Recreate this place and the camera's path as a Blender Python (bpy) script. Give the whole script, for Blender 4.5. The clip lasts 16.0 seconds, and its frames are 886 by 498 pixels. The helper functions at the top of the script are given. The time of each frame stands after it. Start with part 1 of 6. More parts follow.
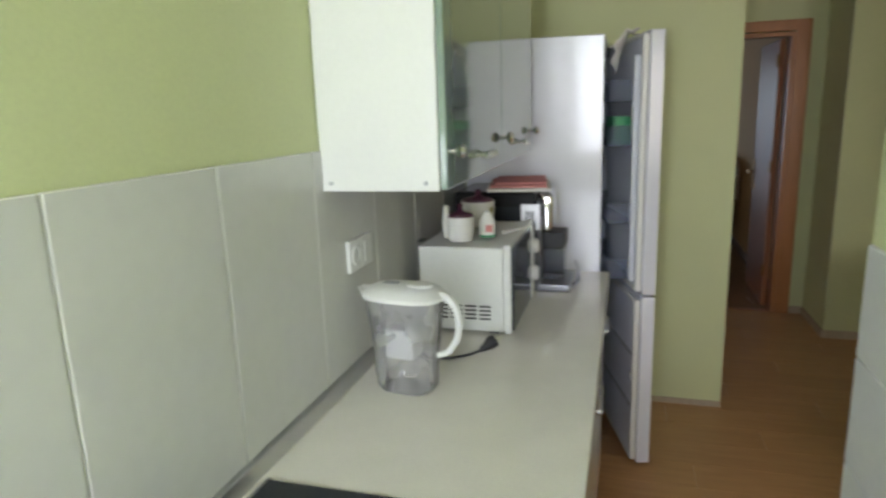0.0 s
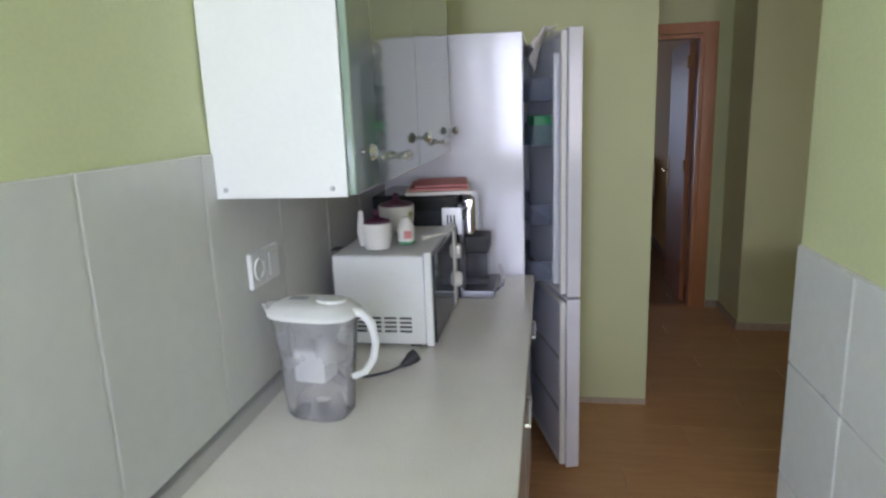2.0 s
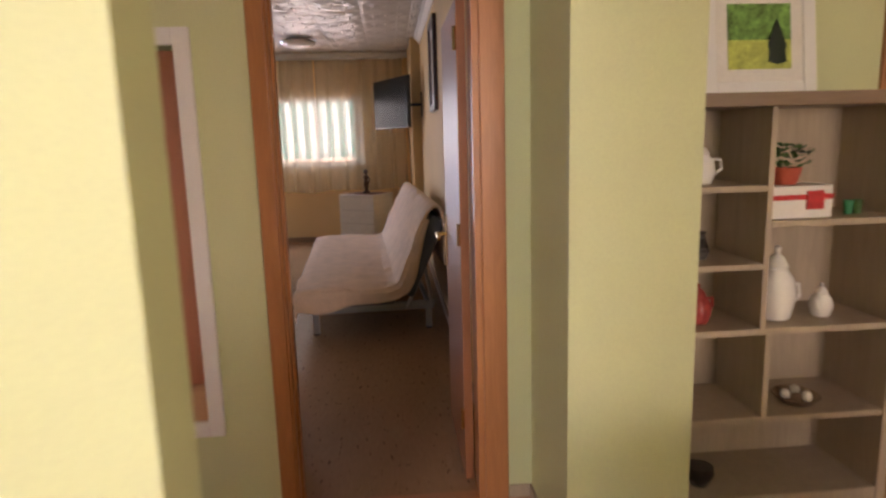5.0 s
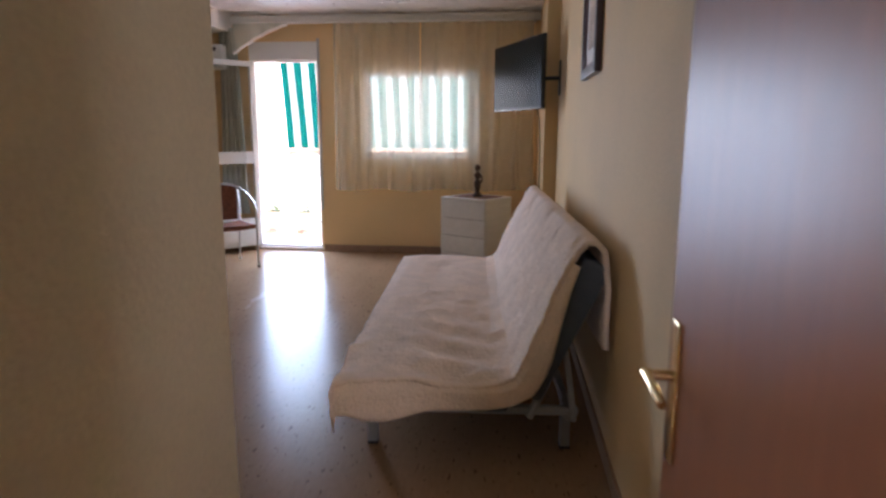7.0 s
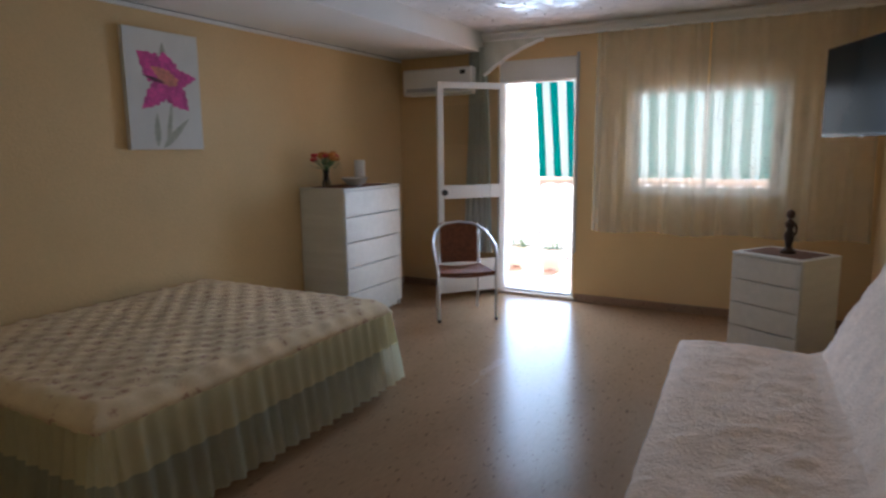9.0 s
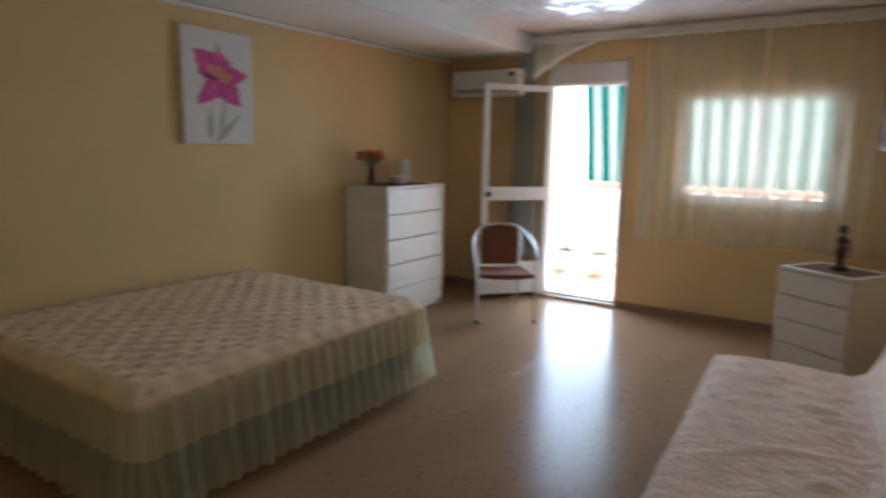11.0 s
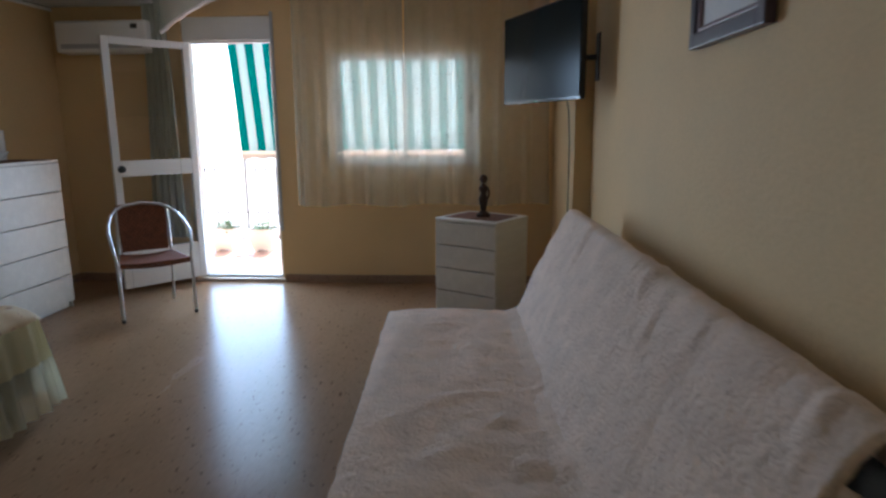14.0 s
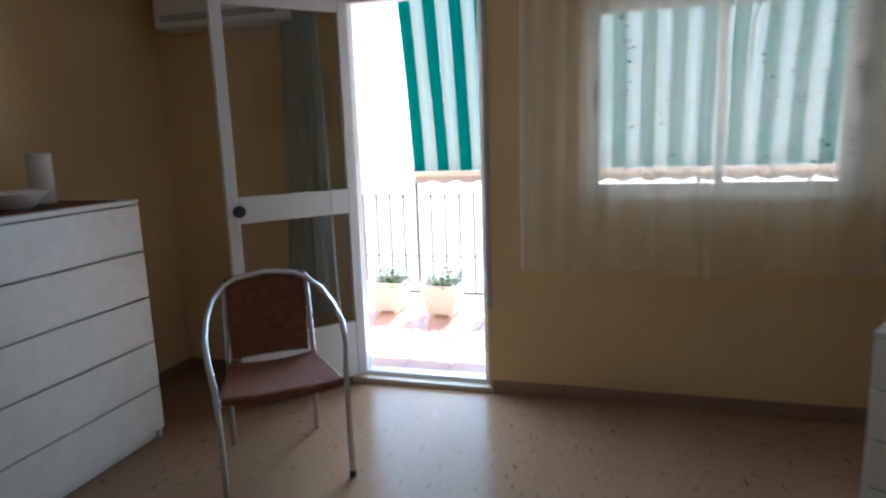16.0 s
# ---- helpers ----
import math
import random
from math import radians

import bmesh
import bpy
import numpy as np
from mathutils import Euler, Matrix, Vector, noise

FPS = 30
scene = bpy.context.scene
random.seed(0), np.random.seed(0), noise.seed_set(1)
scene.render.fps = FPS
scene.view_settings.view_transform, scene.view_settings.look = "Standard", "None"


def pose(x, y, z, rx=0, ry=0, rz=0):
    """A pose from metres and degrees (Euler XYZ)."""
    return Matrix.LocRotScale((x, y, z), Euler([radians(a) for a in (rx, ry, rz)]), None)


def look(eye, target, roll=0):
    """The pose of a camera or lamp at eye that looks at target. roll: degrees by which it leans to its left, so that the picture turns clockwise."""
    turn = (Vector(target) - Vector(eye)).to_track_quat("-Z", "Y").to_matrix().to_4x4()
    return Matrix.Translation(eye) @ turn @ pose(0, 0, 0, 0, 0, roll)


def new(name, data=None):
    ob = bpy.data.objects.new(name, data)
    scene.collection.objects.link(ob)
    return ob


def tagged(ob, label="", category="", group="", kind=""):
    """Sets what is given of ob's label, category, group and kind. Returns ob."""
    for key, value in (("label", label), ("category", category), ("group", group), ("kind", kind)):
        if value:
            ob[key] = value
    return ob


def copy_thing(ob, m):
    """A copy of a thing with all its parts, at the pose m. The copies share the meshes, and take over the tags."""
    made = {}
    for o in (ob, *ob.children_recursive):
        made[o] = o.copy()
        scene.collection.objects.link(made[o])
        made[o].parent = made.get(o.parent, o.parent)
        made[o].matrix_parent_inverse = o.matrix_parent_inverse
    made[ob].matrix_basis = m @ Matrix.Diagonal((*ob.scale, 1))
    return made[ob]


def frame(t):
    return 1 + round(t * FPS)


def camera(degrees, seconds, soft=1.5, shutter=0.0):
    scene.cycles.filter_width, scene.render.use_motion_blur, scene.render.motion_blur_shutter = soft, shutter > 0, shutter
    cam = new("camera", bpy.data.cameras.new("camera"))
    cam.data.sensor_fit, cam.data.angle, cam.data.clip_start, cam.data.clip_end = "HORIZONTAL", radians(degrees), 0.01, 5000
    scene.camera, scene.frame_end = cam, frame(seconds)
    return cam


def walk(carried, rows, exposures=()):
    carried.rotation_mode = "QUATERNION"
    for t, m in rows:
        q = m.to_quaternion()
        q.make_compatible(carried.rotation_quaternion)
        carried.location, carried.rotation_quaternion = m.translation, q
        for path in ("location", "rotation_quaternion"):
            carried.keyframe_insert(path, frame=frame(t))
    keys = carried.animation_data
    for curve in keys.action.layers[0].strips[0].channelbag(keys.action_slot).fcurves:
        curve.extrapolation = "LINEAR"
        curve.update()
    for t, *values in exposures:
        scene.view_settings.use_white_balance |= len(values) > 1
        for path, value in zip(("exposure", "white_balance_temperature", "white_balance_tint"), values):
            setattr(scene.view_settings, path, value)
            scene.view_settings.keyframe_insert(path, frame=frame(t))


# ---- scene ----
cam = camera(70.0, 16.0, soft=2.5, shutter=0.4)
PATH = [
    (0, (0.033, -0.338, 1.586), (-0.516, 1.538, 1.16), -1.9),
    (0.5, (0.053, -0.321, 1.59), (-0.286, 1.598, 1.136), -1.9),
    (1, (0.054, -0.313, 1.593), (-0.268, 1.605, 1.128), -1.8),
    (1.5, (0.042, -0.303, 1.587), (-0.278, 1.62, 1.143), -1.9),
    (2, (0.03, -0.214, 1.574), (-0.294, 1.713, 1.148), -2.1),
    (2.5, (0.069, 0.12, 1.553), (0.005, 2.068, 1.105), -1.0),
    (3, (0.154, 0.486, 1.557), (0.302, 2.424, 1.087), -1.2),
    (3.2, (0.185, 0.634, 1.569), (0.451, 2.556, 1.086), -0.6),
    (5.3, (0.86, 2.72, 1.455), (0.988, 4.69, 1.137), -1.0),
    (5.5, (0.873, 2.93, 1.438), (0.979, 4.904, 1.132), -0.1),
    (6, (0.902, 3.442, 1.453), (0.892, 5.41, 1.097), 1.5),
    (6.5, (0.836, 3.968, 1.449), (0.687, 5.928, 1.08), 0.8),
    (7, (0.785, 4.52, 1.421), (0.588, 6.477, 1.057), 0.2),
    (7.5, (0.694, 5.005, 1.465), (0.322, 6.945, 1.145), 0.1),
    (8, (0.58, 5.47, 1.485), (0.003, 7.351, 1.117), 0.1),
    (8.5, (0.441, 5.676, 1.546), (-0.33, 7.489, 1.201), -0.5),
    (10.8, (0.544, 5.684, 1.598), (-0.692, 7.223, 1.276), 1.0),
    (11, (0.559, 5.702, 1.595), (-0.523, 7.353, 1.272), 1.1),
    (11.5, (0.619, 5.69, 1.576), (-0.105, 7.524, 1.241), 0.4),
    (12, (0.638, 5.738, 1.565), (0.269, 7.677, 1.241), 0.5),
    (12.5, (0.557, 5.729, 1.518), (0.418, 7.7, 1.205), 0.1),
    (13, (0.615, 5.711, 1.531), (0.53, 7.682, 1.201), -0.1),
    (13.5, (0.58, 5.795, 1.524), (0.464, 7.757, 1.151), -0.3),
    (14, (0.489, 6.083, 1.469), (0.363, 8.041, 1.085), -0.4),
    (14.5, (0.233, 6.588, 1.533), (0.03, 8.54, 1.144), -0.2),
    (15, (-0.126, 7.181, 1.52), (-0.484, 9.104, 1.105), -1.5),
    (15.5, (-0.433, 7.828, 1.469), (-0.874, 9.742, 1.092), -2.2),
    (16, (-0.669, 8.513, 1.468), (-1.228, 10.4, 1.116), -2.0),
]
EXPOSURES = [(0, 0.87, 6400, 17), (0.6, 0.88, 6000, 21), (2, 0.86, 5900, 27), (2.7, 1.05, 6050, 31), (3.2, 1.32, 6200, 36), (5.3, 2.5, 7500, 38), (6.4, 2.45, 6750, 33), (7.0, 2.6, 6200, 28), (7.5, 2.45, 6000, 25), (8.5, 2.15, 5850, 19), (10.8, 2.4, 6350, 19), (11.6, 1.95, 5850, 17), (13, 2.0, 5750, 16), (14.2, 1.88, 5700, 15), (16, 1.65, 5650, 13)]
walk(cam, [(t, look(eye, target, roll)) for t, eye, target, roll in PATH], EXPOSURES)

# ---- daylight ----
world = bpy.data.worlds.new("sky_world")
scene.world = world
world.use_nodes = True
wn = world.node_tree
sky = wn.nodes.new("ShaderNodeTexSky")
sky.sky_type, sky.sun_disc = "NISHITA", False
SUN_EL, SUN_AZ = radians(45), radians(10)
sky.sun_elevation, sky.sun_rotation = SUN_EL, SUN_AZ
bg = wn.nodes["Background"]
bg.inputs["Strength"].default_value = 0.15
wn.links.new(sky.outputs[0], bg.inputs[0])
sun = new("sun", bpy.data.lights.new("sun", "SUN"))
sun.data.energy, sun.data.angle, sun.data.color = 5.0, radians(0.5), (1, 0.95, 0.87)
sun_way = Vector((math.sin(SUN_AZ) * math.cos(SUN_EL), math.cos(SUN_AZ) * math.cos(SUN_EL), math.sin(SUN_EL)))
sun.matrix_world = look(sun_way * 30, (0, 0, 0))


def window_light(name, place, target, w, h, watts, color, spread=180):
    lamp = new(name, bpy.data.lights.new(name, "AREA"))
    lamp.data.shape, lamp.data.size, lamp.data.size_y = "RECTANGLE", w, h
    lamp.data.energy, lamp.data.color, lamp.data.spread = watts, color, radians(spread)
    lamp.matrix_world = look(place, target)


window_light("kitchen_window_light", (-0.26, -1.66, 1.7), (0.5, 5, 1.3), 0.42, 1.1, 20, (0.88, 0.96, 1.0))
# Fill lamp added for the dining corner; no window is known there.
window_light("dining_window_light", (2.85, -1.66, 1.6), (2.3, 5, 1.2), 1.1, 1.1, 15, (1.0, 0.94, 0.85))
window_light("balcony_door_sky", (-1.83, 12.07, 1.15), (-0.2, 8.0, 0.6), 0.72, 2.05, 9.5, (0.55, 0.78, 1.0), 130)
window_light("bedroom_window_sky", (-0.25, 11.90, 1.62), (-0.2, 5, 0.9), 1.1, 0.85, 1.3, (0.92, 0.97, 1.0))
# Fill lamp added to brighten the stairwell; its source is unseen.
window_light("stairwell_window_sky", (-2.0, -0.95, 2.9), (-1.8, 3.2, 1.0), 1.9, 3.2, 85, (1.0, 0.97, 0.94))


# ---- materials ----
def material(name, color, rough=0.5, metal=0.0, vary=0.08, scale=6.0, fine=60.0, bump=0.05, bump_scale=None, spec=0.5,
             stretch=(1, 1, 1), per_piece=0.0, coat=0.0, trans=0.0, ior=1.45, rough_vary=0.1):
    m = bpy.data.materials.new(name)
    m.use_nodes = True
    nt = m.node_tree
    b = nt.nodes["Principled BSDF"]
    tc = nt.nodes.new("ShaderNodeTexCoord")
    mp = nt.nodes.new("ShaderNodeMapping")
    mp.inputs["Scale"].default_value = stretch
    nt.links.new(tc.outputs["Object"], mp.inputs["Vector"])
    coarse, grain = nt.nodes.new("ShaderNodeTexNoise"), nt.nodes.new("ShaderNodeTexNoise")
    coarse.inputs["Scale"].default_value, grain.inputs["Scale"].default_value = scale, fine
    coarse.inputs["Detail"].default_value = 4
    for n in (coarse, grain):
        nt.links.new(mp.outputs[0], n.inputs["Vector"])
    mix = nt.nodes.new("ShaderNodeMath")
    mix.operation = "MULTIPLY_ADD"
    mix.inputs[1].default_value = 0.6
    half = nt.nodes.new("ShaderNodeMath")
    half.operation = "MULTIPLY"
    half.inputs[1].default_value = 0.4
    nt.links.new(grain.outputs["Fac"], half.inputs[0])
    nt.links.new(coarse.outputs["Fac"], mix.inputs[0])
    nt.links.new(half.outputs[0], mix.inputs[2])
    value = mix.outputs[0]
    if per_piece:
        info = nt.nodes.new("ShaderNodeObjectInfo")
        shift = nt.nodes.new("ShaderNodeMath")
        shift.operation = "MULTIPLY_ADD"
        shift.inputs[1].default_value = per_piece
        nt.links.new(info.outputs["Random"], shift.inputs[0])
        nt.links.new(value, shift.inputs[2])
        value = shift.outputs[0]
    ramp = nt.nodes.new("ShaderNodeValToRGB")
    lo, hi = [max(0.0, c * (1 - 1.6 * vary)) for c in color], [min(1.0, c * (1 + 1.6 * vary)) for c in color]
    ramp.color_ramp.elements[0].position, ramp.color_ramp.elements[1].position = 0.28, 0.72 + per_piece
    ramp.color_ramp.elements[0].color, ramp.color_ramp.elements[1].color = (*lo, 1), (*hi, 1)
    nt.links.new(value, ramp.inputs[0])
    nt.links.new(ramp.outputs[0], b.inputs["Base Color"])
    rr = nt.nodes.new("ShaderNodeMapRange")
    rr.inputs["To Min"].default_value, rr.inputs["To Max"].default_value = max(0.02, rough * (1 - rough_vary)), min(1, rough * (1 + rough_vary))
    nt.links.new(coarse.outputs["Fac"], rr.inputs["Value"])
    nt.links.new(rr.outputs[0], b.inputs["Roughness"])
    b.inputs["Metallic"].default_value = metal
    b.inputs["Specular IOR Level"].default_value = spec
    b.inputs["Coat Weight"].default_value = coat
    b.inputs["Coat Roughness"].default_value = 0.08
    b.inputs["Transmission Weight"].default_value = trans
    b.inputs["IOR"].default_value = ior
    if bump:
        bn = nt.nodes.new("ShaderNodeBump")
        bn.inputs["Strength"].default_value, bn.inputs["Distance"].default_value = bump, 0.01
        src = grain
        if bump_scale:
            src = nt.nodes.new("ShaderNodeTexNoise")
            src.inputs["Scale"].default_value, src.inputs["Detail"].default_value = bump_scale, 3
            nt.links.new(mp.outputs[0], src.inputs["Vector"])
        nt.links.new(src.outputs["Fac"], bn.inputs["Height"])
        nt.links.new(bn.outputs[0], b.inputs["Normal"])
    return m


def wood(name, light, dark, along=(1, 1, 1), rough=0.4, per_piece=0.0, bump=0.05, bands=5.0, coat=0.0):
    """Wood grain that runs along the axis whose stretch is small."""
    m = material(name, light, rough, vary=0.1, scale=3, fine=40, bump=bump, stretch=along, per_piece=per_piece, coat=coat)
    nt = m.node_tree
    ramp = next(n for n in nt.nodes if n.type == "VALTORGB")
    mp = next(n for n in nt.nodes if n.type == "MAPPING")
    wave = nt.nodes.new("ShaderNodeTexNoise")
    wave.inputs["Scale"].default_value, wave.inputs["Detail"].default_value, wave.inputs["Distortion"].default_value = bands, 8, 1.2
    nt.links.new(mp.outputs[0], wave.inputs["Vector"])
    mix = nt.nodes.new("ShaderNodeMix")
    mix.data_type = "RGBA"
    nt.links.new(wave.outputs["Fac"], mix.inputs["Factor"])
    nt.links.new(ramp.outputs[0], mix.inputs["A"])
    mix.inputs["B"].default_value = (*dark, 1)
    b = nt.nodes["Principled BSDF"]
    nt.links.new(mix.outputs["Result"], b.inputs["Base Color"])
    return m


def flecked(name, base, fleck, rough, scale=45.0, amount=0.62):
    """Polished stone with small dark chips."""
    m = material(name, base, rough, vary=0.1, scale=1.6, fine=26, bump=0.0, rough_vary=0.25)
    nt = m.node_tree
    ramp = next(n for n in nt.nodes if n.type == "VALTORGB")
    mp = next(n for n in nt.nodes if n.type == "MAPPING")
    n1 = nt.nodes.new("ShaderNodeTexNoise")
    n1.inputs["Scale"].default_value, n1.inputs["Detail"].default_value = scale, 3
    nt.links.new(mp.outputs[0], n1.inputs["Vector"])
    r2 = nt.nodes.new("ShaderNodeValToRGB")
    r2.color_ramp.elements[0].position, r2.color_ramp.elements[1].position = amount, amount + 0.06
    nt.links.new(n1.outputs["Fac"], r2.inputs[0])
    mix = nt.nodes.new("ShaderNodeMix")
    mix.data_type = "RGBA"
    nt.links.new(r2.outputs[0], mix.inputs["Factor"])
    nt.links.new(ramp.outputs[0], mix.inputs["A"])
    mix.inputs["B"].default_value = (*fleck, 1)
    nt.links.new(mix.outputs["Result"], nt.nodes["Principled BSDF"].inputs["Base Color"])
    return m


def cloth_sheer(name, color, opacity, fine=300):
    """Thin woven cloth: partly open, the rest lets light through diffusely."""
    m = bpy.data.materials.new(name)
    m.use_nodes = True
    nt = m.node_tree
    nt.nodes.remove(nt.nodes["Principled BSDF"])
    out = next(n for n in nt.nodes if n.type == "OUTPUT_MATERIAL")
    dif, tra, opn = nt.nodes.new("ShaderNodeBsdfDiffuse"), nt.nodes.new("ShaderNodeBsdfTranslucent"), nt.nodes.new("ShaderNodeBsdfTransparent")
    for n in (dif, tra):
        n.inputs["Color"].default_value = (*color, 1)
    a, c = nt.nodes.new("ShaderNodeMixShader"), nt.nodes.new("ShaderNodeMixShader")
    a.inputs[0].default_value = 0.5
    nt.links.new(dif.outputs[0], a.inputs[1])
    nt.links.new(tra.outputs[0], a.inputs[2])
    tc, nz = nt.nodes.new("ShaderNodeTexCoord"), nt.nodes.new("ShaderNodeTexNoise")
    nz.inputs["Scale"].default_value = 14
    nt.links.new(tc.outputs["Object"], nz.inputs["Vector"])
    mr = nt.nodes.new("ShaderNodeMapRange")
    mr.inputs["To Min"].default_value, mr.inputs["To Max"].default_value = opacity - 0.03, min(1, opacity + 0.03)
    nt.links.new(nz.outputs["Fac"], mr.inputs["Value"])
    nt.links.new(mr.outputs[0], c.inputs[0])
    nt.links.new(opn.outputs[0], c.inputs[1])
    nt.links.new(a.outputs[0], c.inputs[2])
    nt.links.new(c.outputs[0], out.inputs["Surface"])
    return m


def pane_glass(name, tint=(1, 1, 1), rough=0.0):
    m = bpy.data.materials.new(name)
    m.use_nodes = True
    b = m.node_tree.nodes["Principled BSDF"]
    b.inputs["Base Color"].default_value = (*tint, 1)
    b.inputs["Transmission Weight"].default_value = 1
    b.inputs["Roughness"].default_value = rough
    b.inputs["IOR"].default_value = 1.45
    return m


# CREAM lightened for the passage wall, where hall light falls short.
LIT_STUCCO = material("lit_stucco", (0.82, 0.74, 0.60), 0.75, vary=0.06, scale=1.3, fine=90, bump=0.28, bump_scale=65)
GREEN = material("green_wall_paint", (0.61, 0.65, 0.37), 0.55, vary=0.04, scale=1.5, fine=120, bump=0.08, bump_scale=160)
CREAM = material("cream_stucco", (0.75, 0.53, 0.27), 0.75, vary=0.06, scale=1.3, fine=90, bump=0.28, bump_scale=65)
WHITE_PAINT = material("white_ceiling_paint", (0.82, 0.81, 0.78), 0.7, vary=0.03, scale=2, fine=100, bump=0.05)
TILE_L = material("grey_glazed_tile", (0.66, 0.66, 0.63), 0.13, vary=0.03, scale=2, fine=30, bump=0.02, bump_scale=9, per_piece=0.1, spec=0.5)
TILE_R = material("pale_grey_tile", (0.62, 0.63, 0.62), 0.28, vary=0.05, scale=5, fine=60, bump=0.04, bump_scale=20, per_piece=0.15)
GROUT = material("pale_grout", (0.69, 0.67, 0.60), 0.85, vary=0.08, scale=10, fine=150, bump=0.1)
GLOSS_WHITE = material("white_lacquer", (0.82, 0.83, 0.84), 0.16, vary=0.015, scale=2, fine=30, bump=0.0)
ENAMEL = material("white_enamel_side", (0.76, 0.77, 0.84), 0.12, vary=0.02, scale=1.5, fine=20, bump=0.015, bump_scale=3)
WHITE_PLASTIC = material("white_plastic", (0.80, 0.80, 0.78), 0.35, vary=0.02, scale=5, fine=80, bump=0.01)
GREY_PLASTIC = material("grey_plastic", (0.42, 0.43, 0.45), 0.4, vary=0.05, bump=0.02)
LINER = material("fridge_liner", (0.74, 0.76, 0.84), 0.35, vary=0.03, scale=3, bump=0.01)
WORKTOP = material("cream_stone_worktop", (0.78, 0.75, 0.68), 0.17, vary=0.05, scale=5, fine=220, bump=0.0, spec=0.5)
ALU = material("brushed_aluminium", (0.60, 0.60, 0.60), 0.38, metal=1.0, vary=0.05, fine=200, bump=0.02)
CHROME = material("chrome", (0.78, 0.78, 0.80), 0.1, metal=1.0, vary=0.02, bump=0.0)
BRASS = material("brass", (0.72, 0.52, 0.25), 0.22, metal=1.0, vary=0.05, bump=0.0)
STEEL_PAINT = material("grey_painted_steel", (0.34, 0.35, 0.37), 0.4, metal=0.4, vary=0.06, fine=120, bump=0.03)
DARK_STEEL = material("dark_brushed_steel", (0.16, 0.16, 0.17), 0.3, metal=0.8, vary=0.06, fine=200, bump=0.02)
BLACK = material("black_gloss_plastic", (0.018, 0.018, 0.02), 0.18, vary=0.1, bump=0.0)
BLACK_MATT = material("black_matt_plastic", (0.03, 0.03, 0.032), 0.5, vary=0.1, bump=0.03)
DARK_GLASS = material("dark_glass", (0.03, 0.035, 0.04), 0.06, vary=0.1, bump=0.0)
CAB_DOOR = material("grey_green_gloss_door", (0.21, 0.29, 0.235), 0.07, vary=0.05, scale=1.5, fine=20, bump=0.0, spec=0.8, coat=0.8)
CASING = wood("orange_door_casing", (0.50, 0.22, 0.085), (0.34, 0.135, 0.05), (6, 6, 0.5), 0.35, bands=7)
MAHOGANY = wood("mahogany_door_leaf", (0.41, 0.165, 0.072), (0.31, 0.118, 0.05), (7, 7, 0.45), 0.36, bands=6)
MAHOGANY.node_tree.nodes["Principled BSDF"].inputs["Specular IOR Level"].default_value = 0.36
DARK_DOOR = wood("dark_brown_door_leaf", (0.13, 0.05, 0.03), (0.08, 0.03, 0.018), (7, 7, 0.45), 0.4, bands=6)
ENTRY_DOOR = wood("red_brown_door_leaf", (0.50, 0.22, 0.12), (0.40, 0.16, 0.085), (7, 7, 0.45), 0.42, bands=6)
LAMINATE = wood("oak_laminate", (0.59, 0.34, 0.155), (0.41, 0.215, 0.092), (0.8, 9, 9), 0.34, per_piece=0.3, bands=4)
PALE_WOOD = wood("bleached_oak", (0.52, 0.43, 0.32), (0.38, 0.30, 0.21), (5, 5, 0.5), 0.5, bands=6)
BROWN_WOOD = wood("brown_oak_top", (0.26, 0.18, 0.12), (0.17, 0.11, 0.07), (0.6, 6, 6), 0.45, bands=6)
TABLE_WOOD = wood("light_table_wood", (0.55, 0.40, 0.25), (0.42, 0.29, 0.17), (5, 0.5, 5), 0.4, bands=6)
TERRAZZO = flecked("polished_marble_floor", (0.34, 0.205, 0.115), (0.16, 0.09, 0.052), 0.25, scale=24.0, amount=0.63)
next(n for n in TERRAZZO.node_tree.nodes if n.type == "MAPPING").inputs["Scale"].default_value = (2.0, 0.55, 1)
TERRAZZO.node_tree.nodes["Principled BSDF"].inputs["Specular IOR Level"].default_value = 0.05
SKIRT_STONE = flecked("marble_skirting", (0.32, 0.20, 0.13), (0.14, 0.08, 0.05), 0.3)
STAIR_STONE = flecked("beige_stair_stone", (0.62, 0.50, 0.38), (0.45, 0.33, 0.24), 0.35)
DRESSER = wood("white_stained_wood", (0.80, 0.76, 0.69), (0.70, 0.65, 0.57), (5, 0.6, 5), 0.42, bands=4, bump=0.03)
RUNNER = material("brown_woven_runner", (0.19, 0.085, 0.05), 0.9, vary=0.25, scale=40, fine=300, bump=0.4)
BLANKET = material("cream_plush_blanket", (0.86, 0.68, 0.55), 0.95, vary=0.09, scale=9, fine=120, bump=1.0, bump_scale=70, spec=0.1)
MATTRESS = material("grey_mattress_cover", (0.085, 0.10, 0.125), 0.7, vary=0.12, scale=12, fine=250, bump=0.25)
LEATHER = material("cream_leatherette", (0.74, 0.70, 0.58), 0.42, vary=0.04, scale=3, fine=220, bump=0.08, bump_scale=200)
DARK_LEG = wood("dark_chair_leg", (0.045, 0.028, 0.02), (0.025, 0.015, 0.01), (6, 6, 0.5), 0.4)
WICKER = material("brown_wicker", (0.22, 0.075, 0.035), 0.55, vary=0.25, scale=30, fine=200, bump=0.3)
TERRACOTTA = material("terracotta_tile", (0.70, 0.46, 0.37), 0.2, vary=0.10, scale=6, fine=80, bump=0.05, per_piece=0.3)
PLANTER = material("white_planter_plastic", (0.82, 0.82, 0.80), 0.45, vary=0.03, bump=0.02)
LEAF = material("green_leaf", (0.07, 0.16, 0.045), 0.5, vary=0.35, scale=30, bump=0.1)
